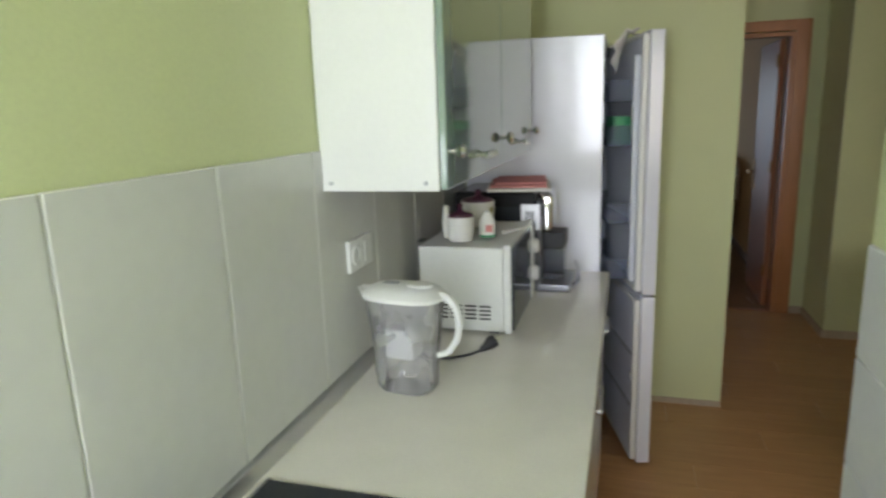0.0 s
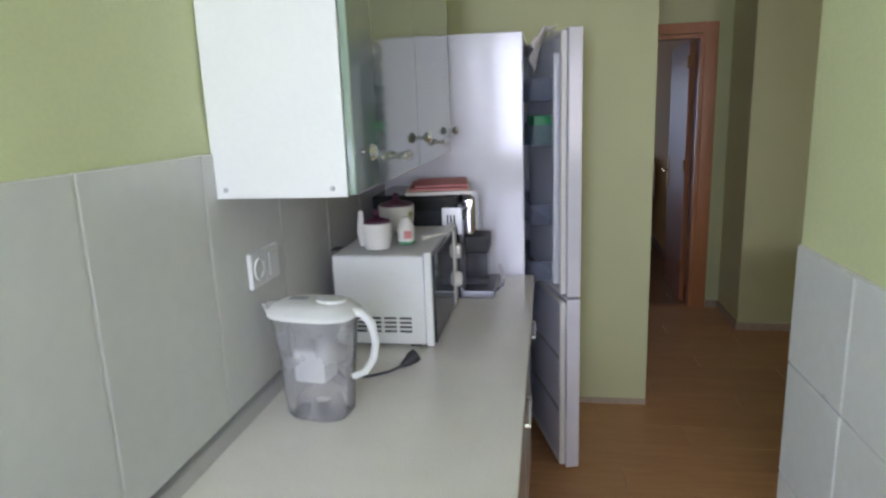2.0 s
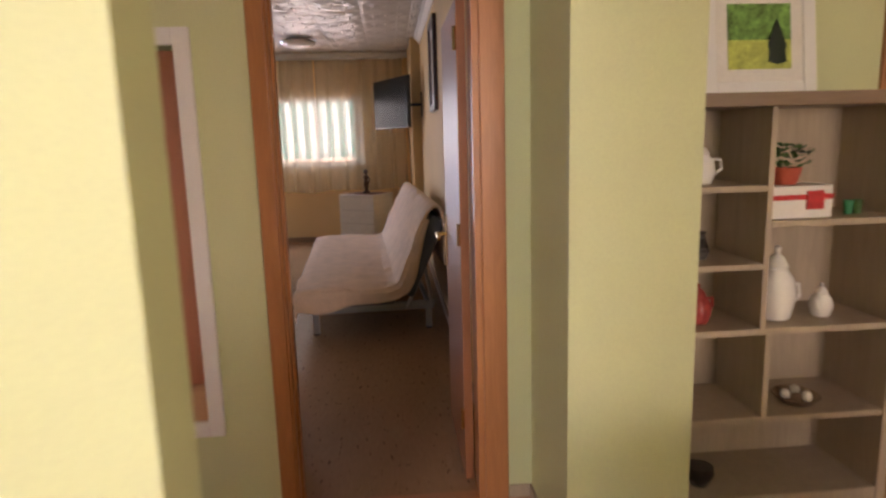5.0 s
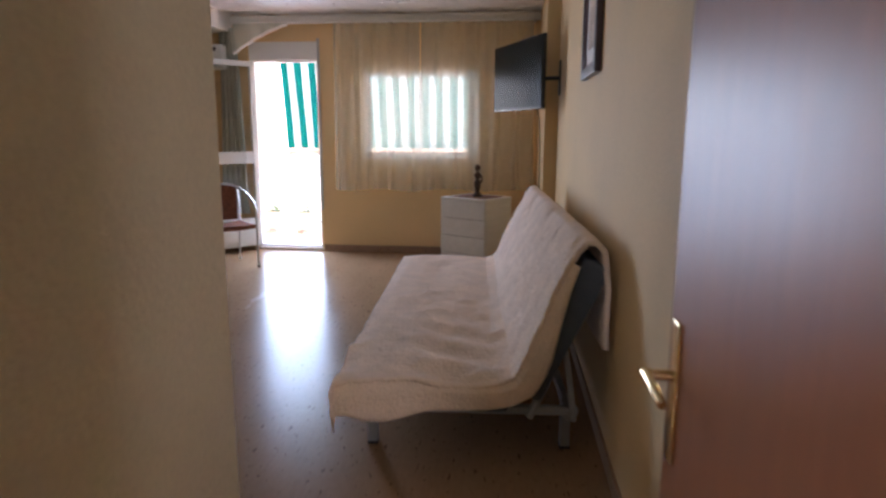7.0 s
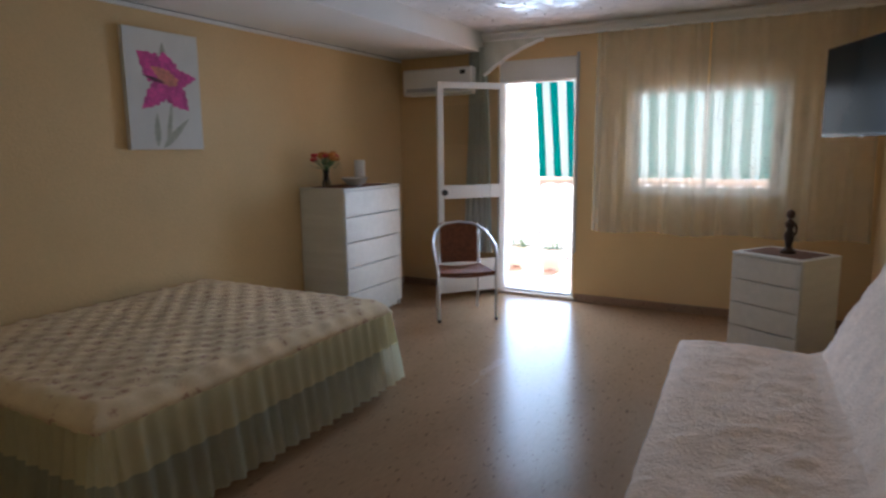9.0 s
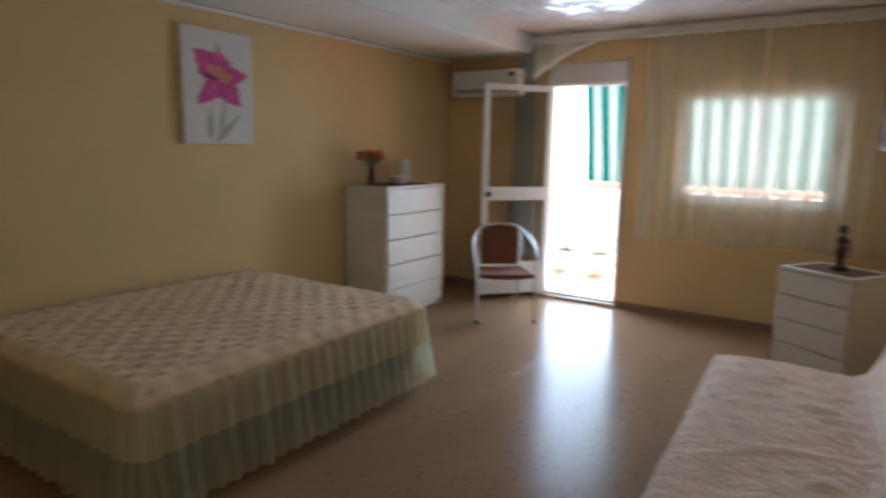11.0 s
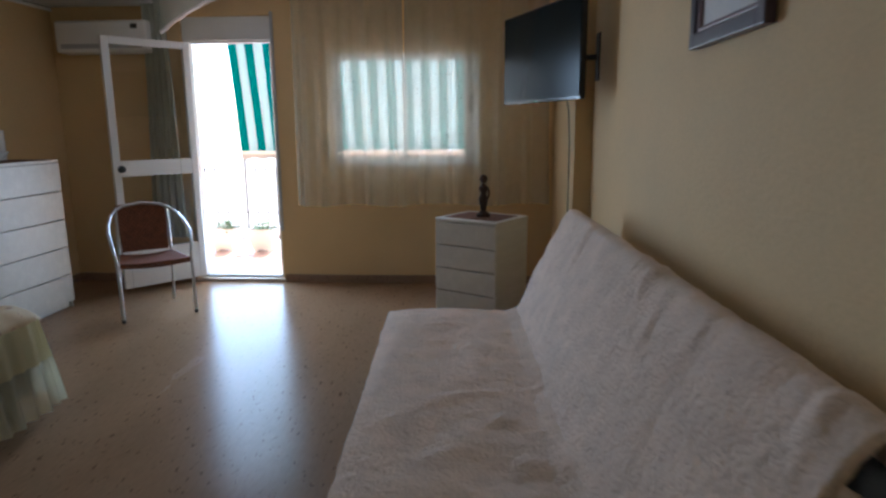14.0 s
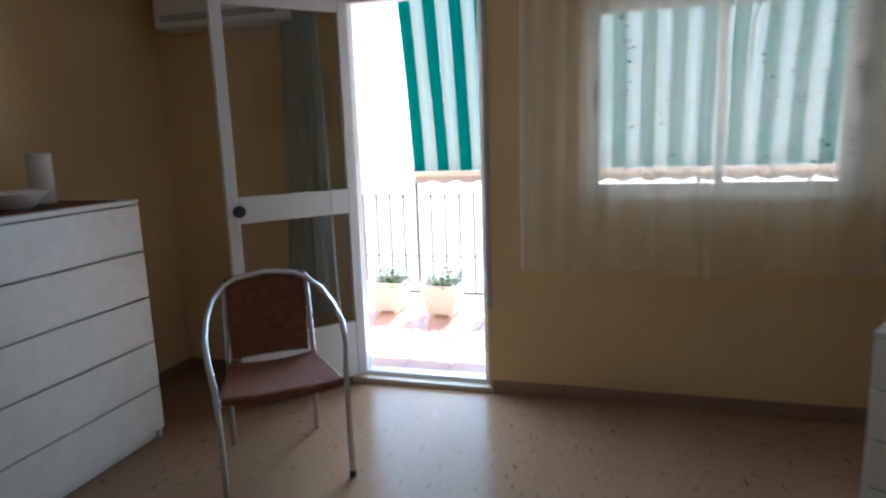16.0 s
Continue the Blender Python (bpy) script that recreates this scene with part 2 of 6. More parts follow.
SOIL = material("soil", (0.06, 0.04, 0.03), 0.95, vary=0.3, scale=60, bump=0.5)
RED = material("red_petal", (0.55, 0.04, 0.04), 0.6, vary=0.2, scale=40, bump=0.1)
ORANGE = material("orange_petal", (0.55, 0.20, 0.04), 0.6, vary=0.3, scale=40, bump=0.1)
GREEN_CANVAS = cloth_sheer("green_awning_canvas", (0.0, 0.23, 0.23), 1.0)
WHITE_CANVAS = cloth_sheer("white_awning_canvas", (0.44, 0.56, 0.57), 1.0)
RAIL_IRON = material("dark_iron", (0.05, 0.045, 0.045), 0.5, metal=0.6, spec=0.5, vary=0.15, bump=0.05)
PLASTER = material("white_plaster", (0.80, 0.78, 0.74), 0.85, vary=0.05, scale=2, fine=90, bump=0.1)
CEIL_TILE = material("glossy_ceiling_tile", (0.78, 0.77, 0.76), 0.3, vary=0.03, scale=3, fine=40, bump=0.0, coat=0.35)
SHEER = cloth_sheer("cream_voile", (0.89, 0.87, 0.75), 0.38)
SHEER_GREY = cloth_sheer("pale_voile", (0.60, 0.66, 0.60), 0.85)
HEM = cloth_sheer("sheer_hem", (0.86, 0.84, 0.62), 0.62)
RUFFLE = cloth_sheer("cream_ruffle", (0.88, 0.80, 0.52), 0.97)
BIN_PLASTIC = cloth_sheer("smoky_bin_plastic", (0.38, 0.43, 0.56), 0.38)
GLASS = pane_glass("clear_glass")
JUG_GLASS = cloth_sheer("hazy_clear_plastic", (0.95, 0.93, 0.96), 0.27)
HOPPER = cloth_sheer("clear_hopper_plastic", (0.95, 0.93, 0.96), 0.10)
jn = JUG_GLASS.node_tree
jg, jm = jn.nodes.new("ShaderNodeBsdfGlossy"), jn.nodes.new("ShaderNodeMixShader")
jg.inputs["Roughness"].default_value = 0.1
jo = next(n for n in jn.nodes if n.type == "OUTPUT_MATERIAL")
jf = jn.nodes.new("ShaderNodeFresnel")
jn.links.new(jf.outputs[0], jm.inputs[0])
jn.links.new(jo.inputs["Surface"].links[0].from_socket, jm.inputs[1])
jn.links.new(jg.outputs[0], jm.inputs[2])
jn.links.new(jm.outputs[0], jo.inputs["Surface"])
SMOKED = pane_glass("smoked_plastic", (0.30, 0.32, 0.37), 0.05)
MIRROR = material("mirror_silver", (0.92, 0.92, 0.92), 0.02, metal=1.0, vary=0.0, bump=0.0, rough_vary=0.0)
PORCELAIN = material("white_porcelain", (0.80, 0.78, 0.74), 0.15, vary=0.03, bump=0.0)
PURPLE = material("dark_purple_lid", (0.09, 0.02, 0.05), 0.4, vary=0.1, bump=0.0)
OLIVE = material("olive_glaze", (0.36, 0.33, 0.14), 0.3, vary=0.2, scale=40, bump=0.0)
PAPER = material("paper", (0.78, 0.76, 0.72), 0.8, vary=0.05, scale=8, bump=0.02)
PINK_PAPER = material("pink_paper", (0.62, 0.25, 0.24), 0.7, vary=0.12, scale=12, bump=0.02)
GREEN_BOX = material("green_carton", (0.03, 0.26, 0.11), 0.4, vary=0.12, scale=14, bump=0.0)
BRONZE = material("dark_bronze", (0.045, 0.025, 0.018), 0.35, metal=0.3, vary=0.3, scale=20, bump=0.1)
FRAME_DARK = material("dark_plum_frame", (0.055, 0.032, 0.042), 0.3, vary=0.2, scale=10, bump=0.05)
SILVER = material("silver_frame_edge", (0.55, 0.52, 0.55), 0.3, metal=0.8, vary=0.1, bump=0.03)
CREAM_FLIP = material("cream_cabinet_front", (0.66, 0.62, 0.50), 0.4, vary=0.03, bump=0.02)
GREEN_CLOTH = material("green_cloth", (0.42, 0.55, 0.16), 0.9, vary=0.12, scale=20, fine=300, bump=0.3)
CANVAS_PRINT = material("white_canvas_print", (0.72, 0.70, 0.66), 0.8, vary=0.05, scale=6, fine=300, bump=0.1)
PETAL = material("magenta_paint", (0.62, 0.08, 0.30), 0.7, vary=0.35, scale=14, bump=0.05)
PETAL_LIGHT = material("orange_paint", (0.70, 0.26, 0.20), 0.7, vary=0.25, scale=14, bump=0.05)
STEM_PAINT = material("grey_green_paint", (0.42, 0.42, 0.34), 0.8, vary=0.2, scale=10, bump=0.05)
BALC_IRON = material("grey_painted_rail", (0.12, 0.115, 0.11), 0.5, vary=0.1, bump=0.03)
SCREEN = material("tv_screen", (0.010, 0.016, 0.016), 0.2, spec=0.09, vary=0.1, scale=1, bump=0.0)


# ---- building helpers ----
def bm_new():
    return bmesh.new()


def add_box(bm, x0, x1, y0, y1, z0, z1, bevel=0.0, seg=2):
    vs = [bm.verts.new((x, y, z)) for x in (x0, x1) for y in (y0, y1) for z in (z0, z1)]
    fs = [bm.faces.new([vs[i] for i in f]) for f in ((0, 1, 3, 2), (4, 6, 7, 5), (0, 4, 5, 1), (2, 3, 7, 6), (0, 2, 6, 4), (1, 5, 7, 3))]
    if bevel:
        edges = {e for f in fs for e in f.edges}
        bmesh.ops.bevel(bm, geom=list(edges), offset=bevel, segments=seg, profile=0.6, affect="EDGES")
    return bm


def box(x0, x1, y0, y1, z0, z1, bevel=0.0, seg=2):
    return add_box(bm_new(), x0, x1, y0, y1, z0, z1, bevel, seg)


def add_tube(bm, points, r, sides=10, caps=True):
    """A round bar along the points."""
    pts = [Vector(p) for p in points]
    rings, up = [], None
    for i, p in enumerate(pts):
        way = (pts[min(i + 1, len(pts) - 1)] - pts[max(i - 1, 0)]).normalized()
        if up is None:
            up = way.orthogonal().normalized()
        up = (up - way * up.dot(way)).normalized()
        side = way.cross(up)
        rr = r[i] if isinstance(r, (list, tuple)) else r
        rings.append([bm.verts.new(p + (up * math.cos(a) + side * math.sin(a)) * rr) for a in (2 * math.pi * k / sides for k in range(sides))])
    for a, b in zip(rings, rings[1:]):
        for k in range(sides):
            bm.faces.new((a[k], a[(k + 1) % sides], b[(k + 1) % sides], b[k]))
    if caps:
        bm.faces.new(rings[0][::-1])
        bm.faces.new(rings[-1])
    return bm


def tube(points, r, sides=10):
    return add_tube(bm_new(), points, r, sides)


def add_lathe(bm, profile, center=(0, 0, 0), sides=24, squash=(1, 1)):
    """A turned body: profile rows of radius and height."""
    cx, cy, cz = center
    rings = []
    for r, z in profile:
        if r < 1e-5:
            rings.append([bm.verts.new((cx, cy, cz + z))])
        else:
            rings.append([bm.verts.new((cx + r * squash[0] * math.cos(2 * math.pi * k / sides), cy + r * squash[1] * math.sin(2 * math.pi * k / sides), cz + z)) for k in range(sides)])
    for a, b in zip(rings, rings[1:]):
        for k in range(sides):
            j = (k + 1) % sides
            if len(a) == 1 and len(b) > 1:
                bm.faces.new((a[0], b[k], b[j]))
            elif len(b) == 1 and len(a) > 1:
                bm.faces.new((a[k], b[0], a[j]))
            elif len(a) > 1:
                bm.faces.new((a[k], a[j], b[j], b[k]))
    return bm


def lathe(profile, center=(0, 0, 0), sides=24, squash=(1, 1)):
    return add_lathe(bm_new(), profile, center, sides, squash)


def sheet(fn, nu, nv):
    """A surface from fn(u, v), u and v from 0 to 1."""
    bm = bm_new()
    g = [[bm.verts.new(fn(i / nu, j / nv)) for j in range(nv + 1)] for i in range(nu + 1)]
    for i in range(nu):
        for j in range(nv):
            bm.faces.new((g[i][j], g[i + 1][j], g[i + 1][j + 1], g[i][j + 1]))
    return bm


def part(name, bm, mat, parent=None, label="", smooth=False, thick=0.0, bevel=0.0):
    bmesh.ops.recalc_face_normals(bm, faces=bm.faces)
    me = bpy.data.meshes.new(name)
    bm.to_mesh(me)
    bm.free()
    me.materials.append(mat)
    if smooth:
        for p in me.polygons:
            p.use_smooth = True
        me.set_sharp_from_angle(angle=radians(40))
    ob = new(name, me)
    if parent:
        ob.parent = parent
    if label:
        ob["label"] = label
    if thick:
        mod = ob.modifiers.new("thick", "SOLIDIFY")
        mod.thickness, mod.offset = thick, 0
    if bevel:
        mod = ob.modifiers.new("edge", "BEVEL")
        mod.width, mod.segments = bevel, 2
    return ob


def thing(name, x, y, z, rz, label, category, group=""):
    ob = new(name)
    ob.empty_display_size = 0.1
    ob.matrix_world = pose(x, y, z, 0, 0, rz)
    return tagged(ob, label, category, group)


def structure(name, bm, mat, label, category, bevel=0.0):
    return tagged(part(name, bm, mat, bevel=bevel), label, category, kind="structure")


def holed(x0, x1, z0, z1, holes):
    """Pieces of a wall's rectangle (u, z) around holes (u0, u1, z0, z1) that do not share a span of u."""
    out, u = [], x0
    for a, b, c, d in sorted(holes):
        if a > u:
            out.append((u, a, z0, z1))
        if c > z0:
            out.append((a, b, z0, c))
        if d < z1:
            out.append((a, b, d, z1))
        u = b
    if u < x1:
        out.append((u, x1, z0, z1))
    return out


def wall_x(name, x0, x1, y0, y1, z0, z1, mat, label, holes=()):
    bm = bm_new()
    for a, b, c, d in holed(y0, y1, z0, z1, holes):
        add_box(bm, x0, x1, a, b, c, d)
    return structure(name, bm, mat, label, "wall")


def wall_y(name, x0, x1, y0, y1, z0, z1, mat, label, holes=()):
    bm = bm_new()
    for a, b, c, d in holed(x0, x1, z0, z1, holes):
        add_box(bm, a, b, y0, y1, c, d)
    return structure(name, bm, mat, label, "wall")


# ---- plan ----
KX = -0.64      # tiled kitchen wall
KR = 0.44       # right kitchen partition
HALL_Y = 4.80   # wall with the bedroom door
BED_L, BED_R, WIN_Y = -3.45, 1.24, 11.90
CEIL, CEIL_B, SOFFIT = 2.52, 2.74, 2.54

# ---- floors and ceilings ----
floor_kitchen = structure("floor_kitchen", box(-0.76, 3.72, -1.72, 4.80, -0.12, -0.012), BROWN_WOOD, "oak laminate floor of kitchen and hall", "floor")
floor_bedroom = structure("floor_bedroom", box(-3.57, 1.36, 4.86, 12.08, -0.12, 0.0), TERRAZZO, "polished brown marble floor with dark flecks", "floor")
structure("door_saddle", box(0.38, 1.155, 4.80, 4.86, -0.12, 0.004), CASING, "wooden threshold strip under the bedroom door", "threshold")
structure("ceiling_kitchen", box(-0.76, 3.72, -1.72, 4.92, CEIL, CEIL + 0.1), WHITE_PAINT, "plain white ceiling of kitchen and hall", "ceiling")


def ceiling_tiles():
    """Square pressed tiles with a raised swirl, in one mesh."""
    bm = bm_new()
    s = 0.5
    for i in range(8):
        for j in range(15):
            x0, y0 = -2.42 + i * s, 4.92 + j * s
            x1, y1 = min(x0 + s, 1.24), min(y0 + s, 11.9)
            if x1 - x0 < 0.02 or y1 - y0 < 0.02:
                continue
            n = 16
            g = []
            for a in range(n + 1):
                row = []
                for b in range(n + 1):
                    u, v = a / n, b / n
                    e = min(u, v, 1 - u, 1 - v)
                    r = math.hypot(u - 0.5, v - 0.5)
                    h = 0.010 * math.sin(24 * r + 3 * math.atan2(v - 0.5, u - 0.5)) * min(1, e * 8) - (0.006 if e < 0.01 else 0)
                    row.append(bm.verts.new((x0 + u * (x1 - x0), y0 + v * (y1 - y0), CEIL_B - 0.008 - h)))
                g.append(row)
            for a in range(n):
                for b in range(n):
                    bm.faces.new((g[a][b], g[a][b + 1], g[a + 1][b + 1], g[a + 1][b]))
            for du, dv in ((0.25, 0.25), (0.75, 0.25), (0.5, 0.5), (0.25, 0.75), (0.75, 0.75)):
                if x1 - x0 > 0.3 and y1 - y0 > 0.3:
                    add_lathe(bm, [(0.014, 0.004), (0.011, -0.006), (0.006, -0.011), (0, -0.013)], (x0 + du * s, y0 + dv * s, CEIL_B - 0.010), 8)
    add_box(bm, -3.57, 1.36, 4.86, 12.08, CEIL_B + 0.01, CEIL_B + 0.12)
    ob = structure("ceiling_bedroom", bm, CEIL_TILE, "white ceiling of glossy pressed tiles", "ceiling")
    for p in ob.data.polygons:
        p.use_smooth = p.area < 0.01


ceiling_tiles()
structure("ceiling_soffit", box(BED_L, -2.42, 5.80, WIN_Y, SOFFIT, CEIL_B + 0.005), WHITE_PAINT, "lowered white ceiling strip along the wall", "ceiling")

# ---- walls ----
wall_x("wall_kitchen_left", -0.76, KX, -1.72, 4.80, 0, CEIL, GREEN, "yellow-green painted wall behind the worktop", [(3.32, 4.22, 0, 2.06)])
wall_y("wall_fridge_end", KX, 0.55, 3.05, 3.17, 0, CEIL, GREEN, "yellow-green painted wall stub beside the fridge")
wall_x("wall_kitchen_right", KR, 0.56, -1.6, 0.874, 0, CEIL, GREEN, "yellow-green partition with tiled lower half")
# The second opening is added to make room for the dining fill lamp.
wall_y("wall_south", -0.76, 3.72, -1.72, -1.6, 0, CEIL, GREEN, "yellow-green painted rear wall with kitchen window and added dining opening", [(-0.5, 0.34, 1.05, 2.3), (2.25, 3.45, 0.95, 2.2)])
wall_x("wall_dining_right", 3.60, 3.72, -1.6, 4.80, 0, CEIL, GREEN, "yellow-green painted dining wall")
wall_y("wall_hall_north", -0.76, 3.72, HALL_Y, 4.92, 0, CEIL_B + 0.01, GREEN, "yellow-green hall wall with two doors", [(0.38, 1.155, 0, 2.055), (2.80, 3.45, 0, 2.03)])
structure("wall_column", box(1.345, 1.76, 4.27, 4.80, 0, CEIL), GREEN, "yellow-green painted square column", "column")
wall_x("wall_passage_left", 0.075, 0.195, 4.92, 5.78, 0, CEIL_B, LIT_STUCCO, "cream stucco wall of the short passage, lightened for missing hall light")
wall_y("wall_bedroom_south", -3.57, 0.075, 5.66, 5.78, 0, CEIL_B, CREAM, "cream stucco wall behind the bed end")
wall_x("wall_bedroom_right", BED_R, 1.36, 4.92, 12.08, 0, CEIL_B, CREAM, "cream stucco wall behind the sofa")
wall_x("wall_bedroom_left", -3.57, BED_L, 5.80, 12.08, 0, CEIL_B, CREAM, "cream painted wall behind the bed")
wall_y("wall_window", BED_L, BED_R, WIN_Y, 12.08, 0, CEIL_B, CREAM, "cream stucco wall with balcony door and window", [(-2.25, -1.42, 0.03, 2.44), (-0.885, 0.455, 1.12, 2.11)])
structure("wall_pilaster", box(1.12, BED_R, 10.6, WIN_Y, 0, CEIL_B - 0.02), CREAM, "cream stucco pilaster in the room corner", "pilaster")
wall_x("wall_closet_left", 2.48, 2.60, 4.92, 5.4, 0, CEIL, PLASTER, "plain side wall behind the second door")
wall_x("wall_closet_right", 3.60, 3.72, 4.92, 5.3, 0, CEIL, PLASTER, "plain side wall behind the second door")
structure("ceiling_closet", box(2.60, 3.60, 4.92, 5.3, CEIL - 0.1, CEIL), WHITE_PAINT, "plain ceiling behind the second door", "ceiling")
structure("floor_closet", box(2.60, 3.60, 4.92, 5.3, -0.1, -0.004), PLASTER, "plain floor behind the second door", "floor")
wall_y("wall_behind_door", 2.6, 3.72, 5.3, 5.4, 0, CEIL, PLASTER, "plain wall behind the second door")


def skirting(name, x0, x1, y0, y1, h, mat, label):
    structure(name, box(x0, x1, y0, y1, 0, h, 0.003), mat, label, "baseboard")


skirting("baseboard_window_wall", -1.40, 1.12, WIN_Y - 0.014, WIN_Y, 0.075, SKIRT_STONE, "brown marble skirting under the window")
skirting("baseboard_window_wall_left", BED_L, -2.27, WIN_Y - 0.014, WIN_Y, 0.075, SKIRT_STONE, "brown marble skirting beside the balcony door")
skirting("baseboard_right", BED_R - 0.014, BED_R, 4.95, 10.6, 0.075, SKIRT_STONE, "brown marble skirting along the sofa wall")
skirting("baseboard_pilaster", 1.106, 1.12, 10.6, WIN_Y - 0.014, 0.075, SKIRT_STONE, "brown marble skirting on the pilaster")
skirting("baseboard_left", BED_L, BED_L + 0.014, 5.80, WIN_Y - 0.014, 0.075, SKIRT_STONE, "brown marble skirting along the bed wall")
skirting("baseboard_fridge_end", 0.1, 0.55, 3.038, 3.05, 0.03, PALE_WOOD, "thin pale skirting on the wall stub")
skirting("baseboard_column_front", 1.333, 1.76, 4.258, 4.27, 0.055, PALE_WOOD, "pale wood skirting on the column")
skirting("baseboard_column_side", 1.333, 1.345, 4.27, 4.80, 0.055, PALE_WOOD, "pale wood skirting on the column side")
skirting("baseboard_hall", 1.250, 1.333, 4.788, 4.80, 0.055, PALE_WOOD, "pale wood skirting beside the bedroom door")


def moulding(name, points, label):
    """A small stepped cornice along two points of the wall line; depth towards the room."""
    (x0, y0), (x1, y1), (dx, dy), z = points
    bm = bm_new()
    prof = [(0, 0), (0.012, 0), (0.012, 0.02), (0.03, 0.032), (0.045, 0.055), (0.07, 0.065), (0.07, 0.085), (0, 0.085)]
    rings = [[bm.verts.new((x + dx * a, y + dy * a, z - 0.085 + b)) for a, b in prof] for x, y in ((x0, y0), (x1, y1))]
    for k in range(len(prof)):
        j = (k + 1) % len(prof)
        bm.faces.new((rings[0][k], rings[0][j], rings[1][j], rings[1][k]))
    bm.faces.new(rings[0])
    bm.faces.new(rings[1][::-1])
    structure(name, bm, WHITE_PAINT, label, "cornice")


moulding("trim_window_wall", ((-2.42, WIN_Y), (1.12, WIN_Y), (0, -1), CEIL_B - 0.02), "white stepped cornice over the window")
moulding("trim_right_wall", ((BED_R, 4.95), (BED_R, 10.6), (-1, 0), CEIL_B - 0.02), "white stepped cornice over the sofa")
structure("trim_left_wall", box(BED_L, BED_L + 0.02, 5.80, WIN_Y, SOFFIT - 0.035, SOFFIT - 0.006, 0.004), WHITE_PAINT, "thin white cornice over the bed wall", "cornice")
structure("trim_left_shadow_gap", box(BED_L, BED_L + 0.012, 5.80, WIN_Y, SOFFIT - 0.006, SOFFIT), BLACK_MATT, "dark joint above the cornice", "cornice")


# ---- doors and windows ----
def casing(parent, x0, x1, y, top, w, d, mat, facing=-1, shift=0.0):
    """Door casing on a wall face at y, around the opening x0..x1."""
    ya, yb = (y - d, y) if facing < 0 else (y, y + d)
    part("casing_side", box(x0 - w + shift, x0 + 0.004, ya, yb, 0, top + w, 0.004), mat, parent)
    part("casing_side", box(x1 - 0.004, x1 + w + shift, ya, yb, 0, top + w, 0.004), mat, parent)
    part("casing_head", box(x0 + 0.004, x1 - 0.004, ya, yb, top, top + w, 0.004), mat, parent)


def lever_handle(parent, x, y, z, side, mat, along):
    """Long plate with a lever; side is the way the lever stands out (x), along the way it points (y)."""
    h = part("door_handle", box(min(x, x + side * 0.008), max(x, x + side * 0.008), y - 0.02, y + 0.02, z - 0.16, z + 0.10, 0.003), mat, parent, "brass lever handle on a long plate")
    bm = bm_new()
    add_tube(bm, [(x, y, z), (x + side * 0.05, y, z)], 0.010, 10)
    add_tube(bm, [(x + side * 0.05, y - along * 0.008, z), (x + side * 0.053, y + along * 0.05, z + 0.002), (x + side * 0.05, y + along * 0.115, z - 0.006)], [0.011, 0.010, 0.008], 10)
    part("lever", bm, mat, h, smooth=True)
    return h


door_1 = tagged(new("door_1"), "open glossy mahogany bedroom door in orange-brown casing", "door", kind="structure")
casing(door_1, 0.38, 1.155, HALL_Y, 2.055, 0.075, 0.018, CASING, shift=0.016)
casing(door_1, 0.38, 1.155, 4.92, 2.055, 0.07, 0.018, CASING, 1)
part("jamb", box(0.381, 0.392, HALL_Y - 0.004, 4.924, 0, 2.05), CASING, door_1)
part("jamb", box(1.125, 1.154, HALL_Y - 0.004, 4.924, 0, 2.05), CASING, door_1)
part("jamb", box(0.392, 1.125, HALL_Y - 0.004, 4.924, 2.022, 2.05), CASING, door_1)
part("door_stop", box(0.392, 0.402, 4.84, 4.88, 0, 2.022), CASING, door_1)
leaf_1 = part("door_leaf", box(-0.0375, 0.0, 0.0, 0.725, 0.008, 2.018, 0.003), MAHOGANY, door_1)
leaf_1.matrix_basis = pose(1.122, 4.945, 0, 0, 0, -0.4)
lever_handle(leaf_1, -0.0375, 0.665, 1.0, -1, BRASS, -1)
for z in (0.25, 1.05, 1.82):
    hg = part("hinge", tube([(-0.045, -0.008, z), (-0.045, -0.008, z + 0.09)], 0.008, 8), BRASS, leaf_1, smooth=True)

door_2 = tagged(new("door_2"), "dark brown wooden door standing ajar beside the shelf", "door", kind="structure")
casing(door_2, 2.80, 3.45, HALL_Y, 2.03, 0.07, 0.018, CASING)
part("jamb", box(2.801, 2.83, HALL_Y - 0.004, 4.92, 0, 2.025), CASING, door_2)
part("jamb", box(3.42, 3.449, HALL_Y - 0.004, 4.92, 0, 2.025), CASING, door_2)
part("jamb", box(2.83, 3.42, HALL_Y - 0.004, 4.92, 2.0, 2.025), CASING, door_2)
leaf_2 = part("door_leaf", box(-0.585, 0.0, 0.0, 0.036, 0.008, 1.995, 0.003), DARK_DOOR, door_2)
leaf_2.matrix_basis = pose(3.417, 4.86, 0, 0, 0, -10)
hp = part("door_handle", box(-0.55, -0.52, -0.008, 0.0, 0.9, 1.12, 0.003), SILVER, leaf_2, "slim metal handle plate")
for z in (0.25, 1.05, 1.78):
    part("hinge", tube([(0.0, -0.012, z), (0.0, -0.012, z + 0.09)], 0.009, 8), CHROME, leaf_2, smooth=True)

door_3 = tagged(new("door_3"), "open red-brown entrance door with brass hinges", "door", kind="structure")
part("jamb", box(-0.762, -0.638, 3.321, 3.36, 0, 2.055), ENTRY_DOOR, door_3)
part("jamb", box(-0.762, -0.638, 4.19, 4.219, 0, 2.055), ENTRY_DOOR, door_3)
part("jamb", box(-0.762, -0.638, 3.36, 4.19, 2.02, 2.055), ENTRY_DOOR, door_3)
part("casing_side", box(-0.638, -0.622, 3.265, 3.33, 0, 2.12, 0.003), ENTRY_DOOR, door_3)
